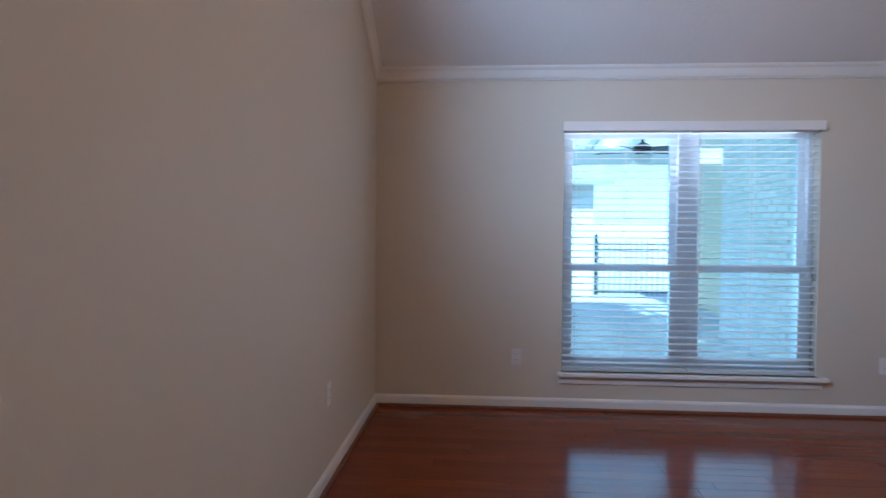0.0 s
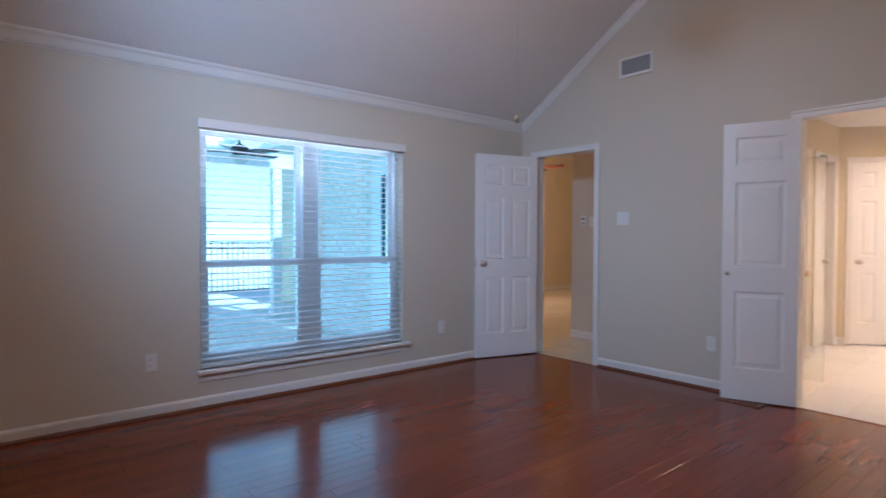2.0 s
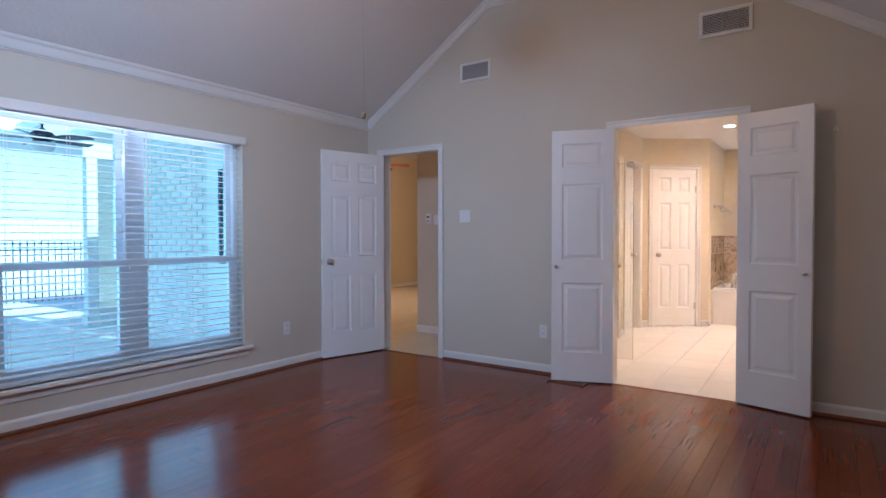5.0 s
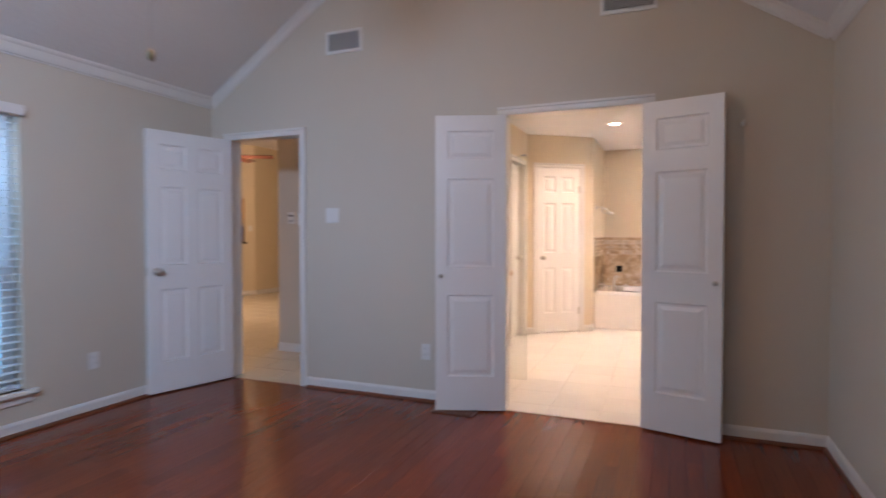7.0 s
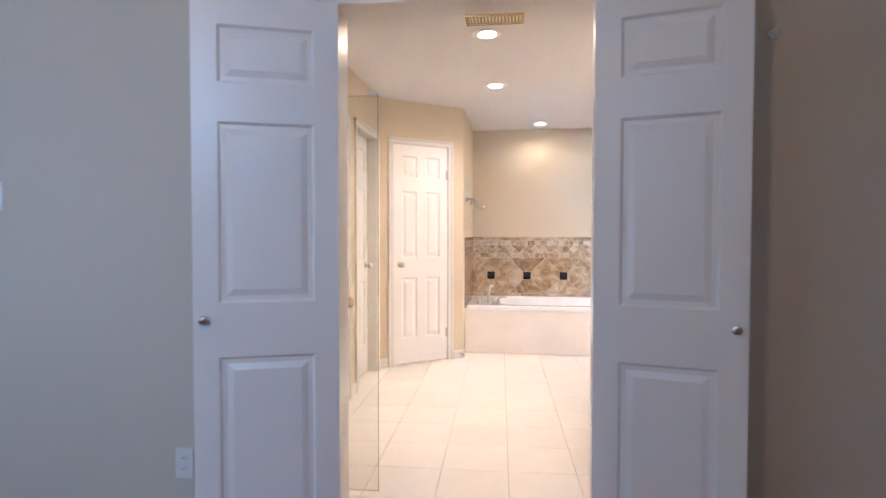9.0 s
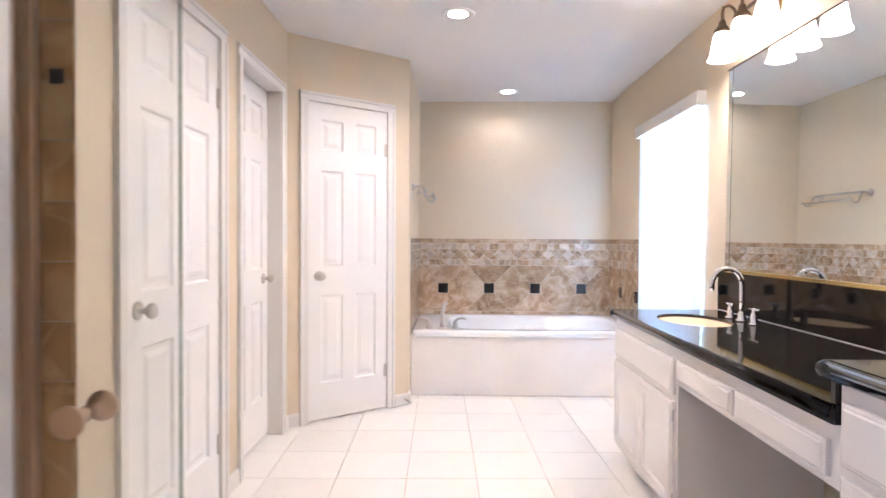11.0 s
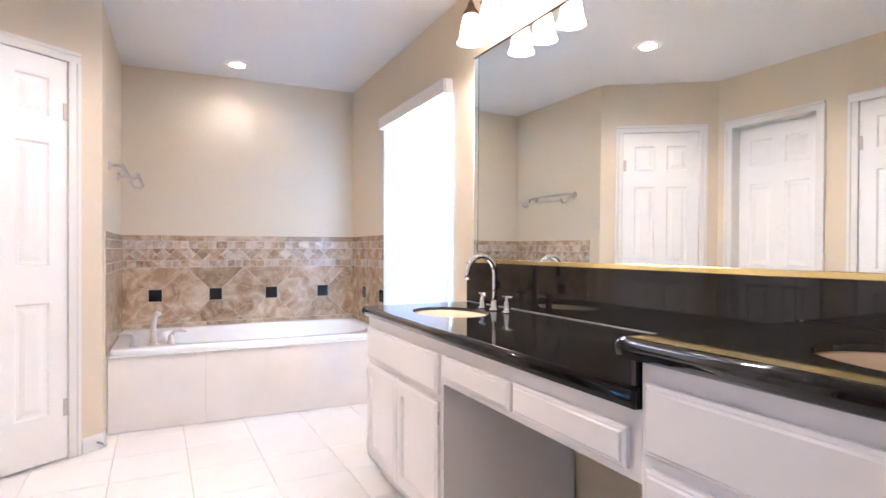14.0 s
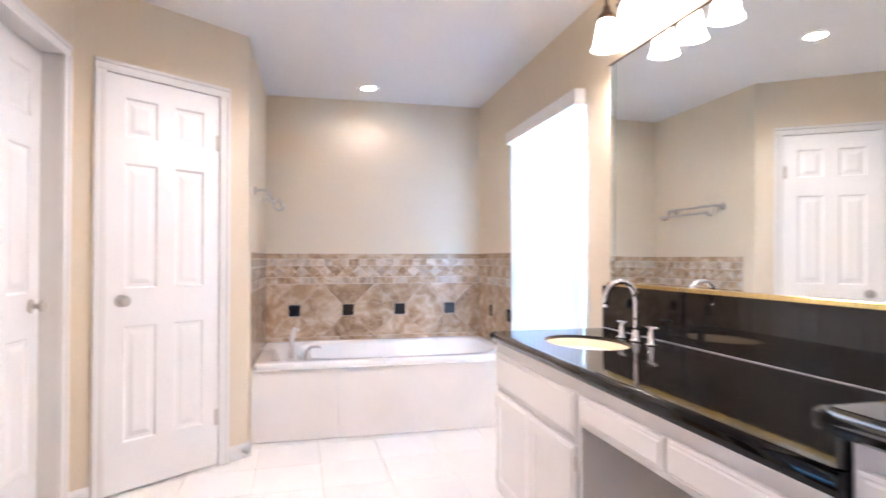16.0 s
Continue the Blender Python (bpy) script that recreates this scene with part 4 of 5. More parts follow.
part("base", lathe([(0.034, 0), (0.033, 0.006), (0.026, 0.012)], 20), NICKEL, fau, smooth=True)
for s, yy in ((1, 0.102), (-1, -0.102)):
    hd = part("handle", lathe([(0.029, 0), (0.028, 0.008), (0.020, 0.03), (0.015, 0.055), (0.010, 0.062)], 18), NICKEL, fau, smooth=True, m=Matrix.Translation((0, yy, 0)))
    part("lever", tube([(0, 0, 0.055), (0.0, s * 0.02, 0.075), (-0.005, s * 0.055, 0.082), (-0.008, s * 0.085, 0.074)], [0.011, 0.011, 0.009, 0.007], 10), NICKEL, hd, smooth=True)

# ---- towel bar ----
tb = thing("towel_bar", "satin nickel double towel bar with curved brackets", "towel bar", pose(0, AL, 1.555))
for x in (3.885, 4.45):
    ro = part("rosette", lathe([(0.030, 0), (0.029, 0.008), (0.016, 0.016), (0.011, 0.022)], 18), NICKEL, tb, smooth=True, m=pose(x, -0.001, 0.03, 90, 0, 0))
    part("bracket", tube([(x, -0.018, 0.03), (x, -0.05, 0.035), (x, -0.075, 0.022), (x, -0.083, -0.012), (x, -0.098, -0.040), (x, -0.130, -0.048), (x, -0.155, -0.030), (x, -0.158, -0.010)], 0.0085, 10), NICKEL, tb, smooth=True)
for y, z in ((-0.075, 0.034), (-0.156, -0.026)):
    part("bar", tube([(3.868, y, z), (4.467, y, z)], 0.0095, 12), NICKEL, tb, smooth=True)

# ---- vanity, all along a wall that runs slightly askew ----
before = set(scene.objects)
FY = -3.936


def cab_front(parent, x0, x1, z0, z1, name="drawer_front", panel=False):
    """A painted front that stands proud of the cabinet face, x0 to x1, towards +y."""
    bm = bmesh.new()
    y = FY
    rings = []
    lv = [(0.0, 0.0005), (0.0, 0.012), (0.006, 0.015), (0.010, 0.015), (0.014, 0.019)]
    if panel:
        lv += [(0.055, 0.019), (0.062, 0.009), (0.075, 0.009)]
    for o, d in lv:
        rings.append([bm.verts.new((x, y + d, z)) for x, z in ((x0 + o, z0 + o), (x1 - o, z0 + o), (x1 - o, z1 - o), (x0 + o, z1 - o))])
    for r, s in zip(rings, rings[1:]):
        for i in range(4):
            bm.faces.new((r[i], r[(i + 1) % 4], s[(i + 1) % 4], s[i]))
    bm.faces.new(rings[-1])
    bm.faces.new(rings[0][::-1])
    return part(name, bm, CABINET, parent)


def cab_body(parent, x0, x1, z1, toe=0.095):
    bm = bmesh.new()
    box(bm, x0, x1, BS + 0.004, FY, toe, z1)
    part("body", bm, CABINET, parent)
    bm = bmesh.new()
    box(bm, x0 + 0.002, x1 - 0.002, BS + 0.004, FY - 0.065, 0.0, toe)
    part("toe_kick", bm, CABINET, parent)


LOW, HIGH, MIDX, LEFTX = 0.815, 0.912, 0.834, 2.580
c1 = thing("vanity_cabinet", "white painted sink cabinet with two panel doors and false drawer", "cabinet")
cab_body(c1, 1.745, 2.572, LOW - 0.046)
cab_front(c1, 1.768, 2.552, 0.578, 0.722, "false_front")
for x0, x1 in ((1.768, 2.160), (2.172, 2.552)):
    dr = cab_front(c1, x0, x1, 0.115, 0.553, "cabinet_door", True)
    hxx = x0 - 0.004 if x0 < 2.0 else x1 + 0.004
    for z in (0.17, 0.50):
        part("hinge", lathe([(0.004, -0.022), (0.004, 0.022)], 8), NICKEL, dr, "small nickel cabinet hinge", m=Matrix.Translation((hxx, FY + 0.012, z)))
kn = thing("vanity_knee_rail", "white painted knee-space rail with two shallow drawers", "cabinet")
bm = bmesh.new()
box(bm, 0.831, 1.744, FY - 0.02, FY, 0.622, LOW - 0.046)
part("rail", bm, CABINET, kn)
cab_front(kn, 1.302, 1.722, 0.642, 0.724)
cab_front(kn, 0.862, 1.286, 0.642, 0.728)
c2 = thing("vanity_cabinet", "taller white painted sink cabinet with a wide false drawer", "cabinet")
cab_body(c2, 0.126, 0.830, HIGH - 0.046)
cab_front(c2, 0.150, 0.812, 0.688, 0.828, "false_front")
for x0, x1 in ((0.150, 0.475), (0.487, 0.812)):
    cab_front(c2, x0, x1, 0.115, 0.664, "cabinet_door", True)


def counter_top(name, label, x0, x1, z, bx, lip_left):
    """A black granite top with an oval cut-out and a rounded front edge."""
    ct = thing(name, label, "countertop")
    ya, yb, t, cy = BS + 0.004, FY + 0.010, 0.045, -4.178
    n = 56
    bm = bmesh.new()
    rows = []
    for zz in (z, z - t):
        ell, rec = [], []
        for i in range(n):
            an = 2 * math.pi * i / n
            c, s = math.cos(an), math.sin(an)
            ell.append(bm.verts.new((bx + 0.215 * c, cy + 0.152 * s, zz)))
            kx = ((x1 if c > 0 else x0) - bx) / c if abs(c) > 1e-6 else 1e9
            ky = ((yb if s > 0 else ya) - cy) / s if abs(s) > 1e-6 else 1e9
            k = min(kx, ky)
            rec.append(bm.verts.new((bx + k * c, cy + k * s, zz)))
        rows.append((ell, rec))
    corners = []
    for i in range(n):
        j = (i + 1) % n
        for (ell, rec) in rows:
            bm.faces.new((ell[i], ell[j], rec[j], rec[i]))
        bm.faces.new((rows[0][0][i], rows[0][0][j], rows[1][0][j], rows[1][0][i]))
        bm.faces.new((rows[0][1][i], rows[0][1][j], rows[1][1][j], rows[1][1][i]))
    for cxx, cyy in ((x0, ya), (x1, ya), (x1, yb), (x0, yb)):
        an = math.atan2(cyy - cy, cxx - bx) % (2 * math.pi)
        i = int(an / (2 * math.pi) * n) % n
        j = (i + 1) % n
        tri = []
        for (ell, rec), zz in zip(rows, (z, z - t)):
            v = bm.verts.new((cxx, cyy, zz))
            bm.faces.new((rec[i], rec[j], v))
            tri.append(v)
        bm.faces.new((rows[0][1][i], tri[0], tri[1], rows[1][1][i]))
        bm.faces.new((tri[0], rows[0][1][j], rows[1][1][j], tri[1]))
    part("slab", bm, GRANITE, ct)
    r = t / 2
    half = [(r * math.sin(math.pi * i / 10), r * math.cos(math.pi * i / 10)) for i in range(11)]
    bm = bmesh.new()
    prism(bm, half, lambda p, d: (d, yb + p[0] * 1.05, z - r + p[1]), "x", x0, x1)
    part("bullnose", bm, GRANITE, ct, smooth=True)
    if lip_left:
        bm = bmesh.new()
        prism(bm, half, lambda p, d: (x1 + p[0] * 1.05, d, z - r + p[1]), "y", ya, yb)
        part("bullnose", bm, GRANITE, ct)
        part("bullnose_corner", lathe([(0.002, -r)] + [(p[0] * 1.05 + 0.002, p[1]) for p in half[::-1]][1:-1] + [(0.002, r)], 24), GRANITE, ct, m=Matrix.Translation((x1, yb, z - r)))
    bs = thing("sink_basin", "bisque oval undermount sink basin", "sink", pose(bx, cy, z - 0.014))
    bm = bmesh.new()
    rr = []
    for a, b, d in ((0.2145, 0.1515, -0.026), (0.2145, 0.1515, 0.0), (0.208, 0.145, -0.004), (0.203, 0.141, -0.02), (0.185, 0.127, -0.08), (0.13, 0.09, -0.125), (0.04, 0.03, -0.138), (0.02, 0.016, -0.139)):
        rr.append([bm.verts.new((a * math.cos(2 * math.pi * i / 40), b * math.sin(2 * math.pi * i / 40), d)) for i in range(40)])
    for p, q in zip(rr, rr[1:]):
        for i in range(40):
            bm.faces.new((p[i], p[(i + 1) % 40], q[(i + 1) % 40], q[i]))
    bm.faces.new(rr[-1])
    part("bowl", bm, BISQUE, bs, smooth=True)
    part("drain", lathe([(0.020, 0), (0.019, 0.003), (0.012, 0.004)], 16), CHROME, bs, smooth=True, m=Matrix.Translation((0, 0, -0.139)))


counter_top("countertop", "lower black granite countertop with a rounded front edge", MIDX, LEFTX, LOW, 2.185, True)
counter_top("countertop", "raised black granite countertop with a rounded front edge", 0.126, 0.862, HIGH, 0.42, True)
ri = thing("granite_riser", "black granite riser between the two counter heights", "countertop")
part("riser", rbox(0.836, 0.852, BS + 0.0245, FY + 0.010, LOW + 0.0005, HIGH - 0.0455, 0.001, 1), GRANITE, ri)
sp = thing("backsplash", "polished black granite backsplash below the mirror", "backsplash")
part("slab", rbox(0.882, 2.605, BS + 0.0045, BS + 0.024, LOW + 0.0005, 1.018, 0.0003, 1), GRANITE, sp)
part("caulk_joint", tube([(0.884, BS + 0.0255, LOW + 0.0015), (2.603, BS + 0.0255, LOW + 0.0015)], 0.0016, 8), VENTGREY, sp, "thin grey caulk line")
part("slab", rbox(0.126, 0.8817, BS + 0.0045, BS + 0.024, HIGH + 0.0005, 1.018, 0.0003, 1), GRANITE, sp)


def sink_faucet(x, z):
    f = thing("sink_faucet", "chrome gooseneck sink faucet with two lever handles", "faucet", pose(x, -4.378, z), group="sink faucets")
    part("base", lathe([(0.026, 0), (0.026, 0.006), (0.018, 0.012), (0.016, 0.04), (0.013, 0.045)], 20), CHROME, f, smooth=True)
    pts = [(0, 0, 0.03), (0, 0, 0.10), (0, 0, 0.165)]
    pts += [(0, 0.068 - 0.068 * math.cos(math.pi * i / 12), 0.165 + 0.075 * math.sin(math.pi * i / 12)) for i in range(1, 13)] + [(0, 0.137, 0.14)]
    part("gooseneck", tube(pts, 0.0115, 14), CHROME, f, smooth=True)
    for s in (-1, 1):
        h = part("handle", lathe([(0.023, 0), (0.023, 0.005), (0.015, 0.010), (0.014, 0.045), (0.010, 0.052), (0.008, 0.072)], 18), CHROME, f, smooth=True, m=Matrix.Translation((s * 0.105, 0, 0)))
        part("lever", tube([(-s * 0.028, 0.004, 0.066), (0, 0, 0.066), (s * 0.036, -0.004, 0.066)], 0.0062, 10), CHROME, h, smooth=True)


sink_faucet(2.145, LOW + 0.0005)
sink_faucet(0.420, HIGH + 0.0005)

mr = thing("wall_mirror", "large frameless wall mirror with a narrow side strip", "mirror")
MX, MZ = 2.510, 2.073
bm = bmesh.new()
prism(bm, [(0.001, 1.036), (0.0115, 1.036), (0.0030, MZ), (0.001, MZ)], lambda p, d: (d, BS + p[0], p[1]), "x", 0.126, MX)
part("mirror_glass", bm, MIRROR, mr, "silvered mirror glass")
bm = bmesh.new()
prism(bm, [(MX + 0.004, 0.012), (MX + 0.048, 0.010), (MX + 0.050, 0.001), (MX + 0.004, 0.001)], lambda p, d: (p[0], BS + (p[1] if d < 1.5 else max(0.001, p[1] - 0.0085)), d), "z", 1.036, MZ)
part("mirror_strip", bm, MIRROR, mr, "narrow bevelled mirror strip")
bm = bmesh.new()
prism(bm, [(0.001, 1.036), (0.0120, 1.036), (0.0035, MZ), (0.001, MZ)], lambda p, d: (d, BS + p[0], p[1]), "x", MX + 0.0003, MX + 0.0035)
part("glass_edge", bm, GLASSEDGE, mr, "green polished glass edge")
part("mirror_channel", rbox(0.126, MX + 0.055, BS + 0.001, BS + 0.025, 1.0185, 1.0355, 0.001, 1), BRASSY, mr, "gold anodised mirror channel")
part("top_clip_rail", rbox(0.126, MX + 0.052, BS + 0.001, BS + 0.010, MZ, MZ + 0.004, 0.001, 1), BRONZE, mr, "thin dark top rail")

vl = thing("vanity_light", "oil-rubbed bronze vanity light with three lit bell shades", "wall lamp")
part("backplate", lathe([(0.075, 0), (0.072, 0.010), (0.055, 0.018), (0.04, 0.022)], 28), ORNATE, vl, "antique bronze oval backplate", True, pose(2.15, BS + 0.0005, 2.255, -90, 0, 0) @ Matrix.Diagonal((0.75, 1.15, 1, 1)))
part("stem", tube([(2.15, BS + 0.02, 2.275), (2.15, BS + 0.075, 2.275)], 0.010, 10), BRONZE, vl, smooth=True)
part("cross_bar", tube([(1.93, BS + 0.075, 2.275), (2.365, BS + 0.075, 2.275)], 0.009, 12), BRONZE, vl, "straight bronze cross bar", True)
for sx, sy in SHADES:
    arm = [(sx, BS + 0.075, 2.275), (sx, BS + 0.09, 2.308), (sx, BS + 0.115, 2.325), (sx, BS + 0.14, 2.315), (sx, sy, 2.285), (sx, sy, 2.245)]
    part("arm", tube(arm, 0.0075, 10), BRONZE, vl, "curled bronze arm", True)
    part("fitter", lathe([(0.036, -0.045), (0.037, -0.030), (0.026, -0.016), (0.018, -0.004), (0.015, 0.012), (0.009, 0.022)], 20), BRONZE, vl, "turned bronze shade holder", True, Matrix.Translation((sx, sy, 2.235)))
    sh = [(0.033, 0.0), (0.040, -0.025), (0.048, -0.065), (0.054, -0.105), (0.066, -0.130), (0.062, -0.130), (0.050, -0.104), (0.044, -0.065), (0.036, -0.025), (0.010, -0.004)]
    part("shade", lathe(sh, 28, False), SHADEGLOW, vl, "lit frosted glass bell shade", True, Matrix.Translation((sx, sy, 2.192)))

for ob in list(scene.objects):
    if ob not in before and ob.parent is None and not ob.name.startswith(("vanity_cabinet", "vanity_knee", "countertop", "granite_riser", "sink")):
        ob.matrix_world = SKEW @ ob.matrix_basis

# ---- bathroom window ----
bw = thing("window_3", "tall white bathroom window behind vertical blinds", "window", kind="structure")
for a in ((BW[0], BW[0] + 0.04, BW[2], BW[3]), (BW[1] - 0.04, BW[1], BW[2], BW[3]), (BW[0] + 0.04, BW[1] - 0.04, BW[2], BW[2] + 0.04), (BW[0] + 0.04, BW[1] - 0.04, BW[3] - 0.04, BW[3]), (BW[0] + 0.04, BW[1] - 0.04, 1.28, 1.32)):
    bm = bmesh.new()
    box(bm, a[0], a[1], BS - 0.125, BS - 0.075, a[2], a[3])
    part("frame_rail", bm, VINYL, bw)
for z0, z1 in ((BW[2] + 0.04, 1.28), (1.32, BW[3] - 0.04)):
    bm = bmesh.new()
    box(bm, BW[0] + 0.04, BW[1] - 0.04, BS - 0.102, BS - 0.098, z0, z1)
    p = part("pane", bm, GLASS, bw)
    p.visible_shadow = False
vb = thing("vertical_blind", "white vertical blind closed over the bathroom window", "window blind")
part("valance", rbox(2.816, 3.917, BS + 0.048, BS + 0.060, 1.958, 2.041, 0.004), PLASTIC, vb, "white vinyl valance")
for x in (2.816, 3.907):
    part("valance_return", rbox(x, x + 0.010, BS + 0.001, BS + 0.0475, 1.958, 2.041, 0.002), PLASTIC, vb)
part("head_track", rbox(2.84, 3.89, BS + 0.006, BS + 0.042, 1.985, 2.020, 0.002), PLASTIC, vb)
bm = bmesh.new()
n = 6
up = [(-0.0445 + 0.089 * i / n, 0.007 * (1 - (2 * i / n - 1) ** 2)) for i in range(n + 1)]
prism(bm, up + [(x, y - 0.0012) for x, y in up[::-1]], lambda p, d: (p[0], p[1], d), "z", 0.440, 1.970)
vane = mesh_of("vane", bm, VBLIND, False)
for i in range(14):
    ob = new("vane", vane)
    ob.parent = vb
    ob.matrix_local = pose(2.878 + i * 0.0755, BS + 0.022, 0, 0, 0, 8 + random.uniform(-4, 4))

# ---- ceiling fittings ----
for cx, cy in CANS:
    c = thing("recessed_light", "lit recessed ceiling light with a white trim ring", "ceiling light", pose(cx, cy, BC), group="recessed bathroom lights")
    part("trim_ring", lathe([(0.066, -0.0005), (0.068, -0.004), (0.088, -0.006), (0.094, -0.003), (0.095, -0.0005)], 32), PLASTIC, c, smooth=True)
    part("reflector", lathe([(0.066, -0.0045), (0.060, -0.0035), (0.056, -0.0035)], 32, False), CANTRIM, c, smooth=True)
    part("lamp_face", lathe([(0.0565, -0.0035), (0.05, -0.006), (0.002, -0.008)], 28), CANGLOW, c, "lit lamp face", True)
rg = thing("ceiling_register", "cream metal ceiling air register", "air vent", pose(1.283, -3.13, BC))
for a in ((-0.075, 0.075, -0.165, -0.145), (-0.075, 0.075, 0.145, 0.165), (-0.075, -0.055, -0.145, 0.145), (0.055, 0.075, -0.145, 0.145)):
    part("frame_bar", rbox(a[0], a[1], a[2], a[3], -0.010, -0.0005, 0.002, 1), CANTRIM, rg)
for i in range(15):
    bm = bmesh.new()
    box(bm, -0.055, 0.055, -0.006, 0.006, -0.0006, 0.0006)
    part("louvre", bm, CANTRIM, rg, m=pose(0, -0.135 + i * 0.0193, -0.006, 38, 0, 0))

# ---- door stops on the bathroom baseboards ----
for k in ((DOORC[1] + 0.085), ):
    q = C0 + diag.normalized() * (DL - 0.03)
    ds = thing("door_stop", "white spring door stop on the baseboard", "door stop", DIAG @ pose(DL - 0.035, -0.013, 0.045))
    part("spring", tube([(0, 0, 0), (0.0, -0.03, 0.0), (0.0, -0.065, -0.004)], 0.006, 8), NICKEL, ds, smooth=True)
    part("tip", lathe([(0.009, 0), (0.010, 0.010), (0.006, 0.014)], 12), RUBBERWHITE, ds, smooth=True, m=pose(0, -0.064, -0.004, 90, 0, 0))

# ---- shower ----
sw = thing("shower_stall", "tiled shower stall with brown stone and black accents", "shower")
for x0, x1, y0, y1 in ((0.121, 0.150, BN + 0.13, -1.000), (0.150, SH[1], -1.030, -1.000), (SH[1], SH[1] + 0.14, BN + 0.1205, -1.000)):
    bm = bmesh.new()
    box(bm, x0, x1, y0, y1, 0.0, BC - 0.002)
    part("stall_wall", bm, GROUT, sw)
part("pan", rbox(0.150, SH[1] - 0.012, BN + 0.125, -1.030, 0.0, 0.06, 0.004, 1), PORCELAIN, sw)
part("curb", rbox(SH[0] + 0.002, SH[1] - 0.002, BN + 0.002, BN + 0.118, 0.10, 0.125, 0.004, 1), STONELIGHT, sw)


def stall_tiles(m, length, z0, z1, size=0.165):
    panel = part("tile_face", bmesh_plate(length, z0, z1), GROUT, sw, m=m)
    r, z = 0, z0
    while z < z1 - 0.01:
        x = -size / 2 * (r % 2)
        c = 0
        while x < length:
            t = clip([(x, z), (x + size, z), (x + size, z + size), (x, z + size)], 0, length, 0)
            t = clip(t, z0, z1, 1) if t else t
            if t:
                tile_piece(panel, t, SHOWERTILE, 0.007, 0.0012)
            x += size
            c += 1
        z += size
        r += 1
    for i in range(int(length / 0.11) + 1):
        u, zz = 0.05 + i * 0.11, 1.60 + 0.045 * (i % 2)
        if u + 0.04 < length:
            tile_piece(panel, [(u, zz), (u + 0.042, zz), (u + 0.042, zz + 0.042), (u, zz + 0.042)], BLACKTILE, 0.0095, 0.0005)


def bmesh_plate(length, z0, z1):
    bm = bmesh.new()
    box(bm, 0, length, -0.003, -0.0005, z0, z1)
    return bm


stall_tiles(pose(SH[1], -1.030, 0, 0, 0, -90), 0.999, 0.126, 2.44)
stall_tiles(pose(0.150, -1.030, 0), SH[1] - 0.162, 0.06, 2.44)
po = thing("shower_door_jamb", "brushed bronze aluminium shower door jamb post", "door jamb", pose(SH[1] - 0.0105, -1.880, 0.126))
part("channel", rbox(-0.034, 0.0, -0.058, -0.022, 0.0, 1.745, 0.006), COPPERY, po)
part("channel", rbox(-0.037, 0.0, -0.0215, 0.014, 0.0, 1.745, 0.006), COPPERY, po)
part("strike_rib", rbox(-0.024, 0.0, 0.0145, 0.050, 0.0, 1.735, 0.004), COPPERY, po)
part("cap", rbox(-0.038, 0.0, -0.059, 0.015, 1.7455, 1.752, 0.002), BRONZE, po)
for z in (0.25, 0.9, 1.42):
    part("screw", lathe([(0.005, 0), (0.004, 0.002)], 8), NICKEL, po, m=pose(-0.0242, 0.034, z, 0, -90, 0))
gd = thing("glass_shower_door", "open frameless clear glass shower door with round knobs", "shower door", turned(0.325, -2.055, 0.140, 0.017, -0.628))
bm = rbox(0, 0.628, -0.004, 0.004, 0, 1.665, 0.001, 1)
gp = part("pane", bm, SHOWERGLASS, gd)
gp.visible_shadow = False
part("glass_edge", rbox(0.6282, 0.6302, -0.004, 0.004, 0, 1.665, 0.0005, 1), clear_glass("green_edge", (0.72, 0.80, 0.74)), gd)
for z in (0.10, 1.52):
    part("hinge_plate", rbox(-0.03, 0.055, -0.010, -0.0042, z, z + 0.05, 0.002), NICKEL, gd)
    part("hinge_plate", rbox(-0.03, 0.055, 0.0042, 0.010, z, z + 0.05, 0.002), NICKEL, gd)
part("edge_clip", rbox(0.588, 0.628, -0.008, 0.008, 1.6655, 1.677, 0.002), NICKEL, gd)
for s in (1, -1):
    part("knob", lathe([(0.011, 0.0), (0.010, 0.014), (0.015, 0.022), (0.022, 0.031), (0.023, 0.037), (0.019, 0.040), (0.003, 0.041)], 22), COPPERY, gd, "round satin metal knob", True, pose(0.495, s * 0.0042, 0.794, -90 * s, 0, 0))


# ---- living room beyond ----
switch(turned(1.0695, -0.30, 1.36, 0, -1), 2, "white double switch on the hall wall")
th = thing("thermostat", "white wall thermostat in the hall", "thermostat", turned(1.0695, -0.02, 1.40, 0, -1))
part("case", rbox(-0.038, 0.038, -0.024, 0, -0.06, 0.06, 0.006), PLASTIC, th)
part("display", rbox(-0.022, 0.022, -0.0255, -0.0245, 0.012, 0.032, 0.0004, 1), DARK, th)
part("speaker_slots", rbox(-0.022, 0.022, -0.0255, -0.0245, -0.045, -0.02, 0.0004, 1), VENTGREY, th)
switch(turned(1.0695, -0.150, 1.385, 0, -1), 2, "white double rocker switch beside the thermostat")
switch(PASS @ pose(0.09, 0.0005, 1.36, 0, 0, 180), 1, "white switch beside the kitchen pass-through")
lg = thing("pass_through_ledge", "dark granite ledge of the kitchen pass-through", "counter", PASS)
part("slab", rbox(0.16, 1.38, -0.16, 0.05, 1.0505, 1.085, 0.008), GRANITE, lg)
kb = thing("kitchen_cabinet", "honey wood kitchen wall cabinets seen through the opening", "cabinet", PASS)
bm = bmesh.new()
box(bm, -0.2, 2.2, -1.15, -0.85, 1.42, 2.3)
part("body", bm, OAK, kb)
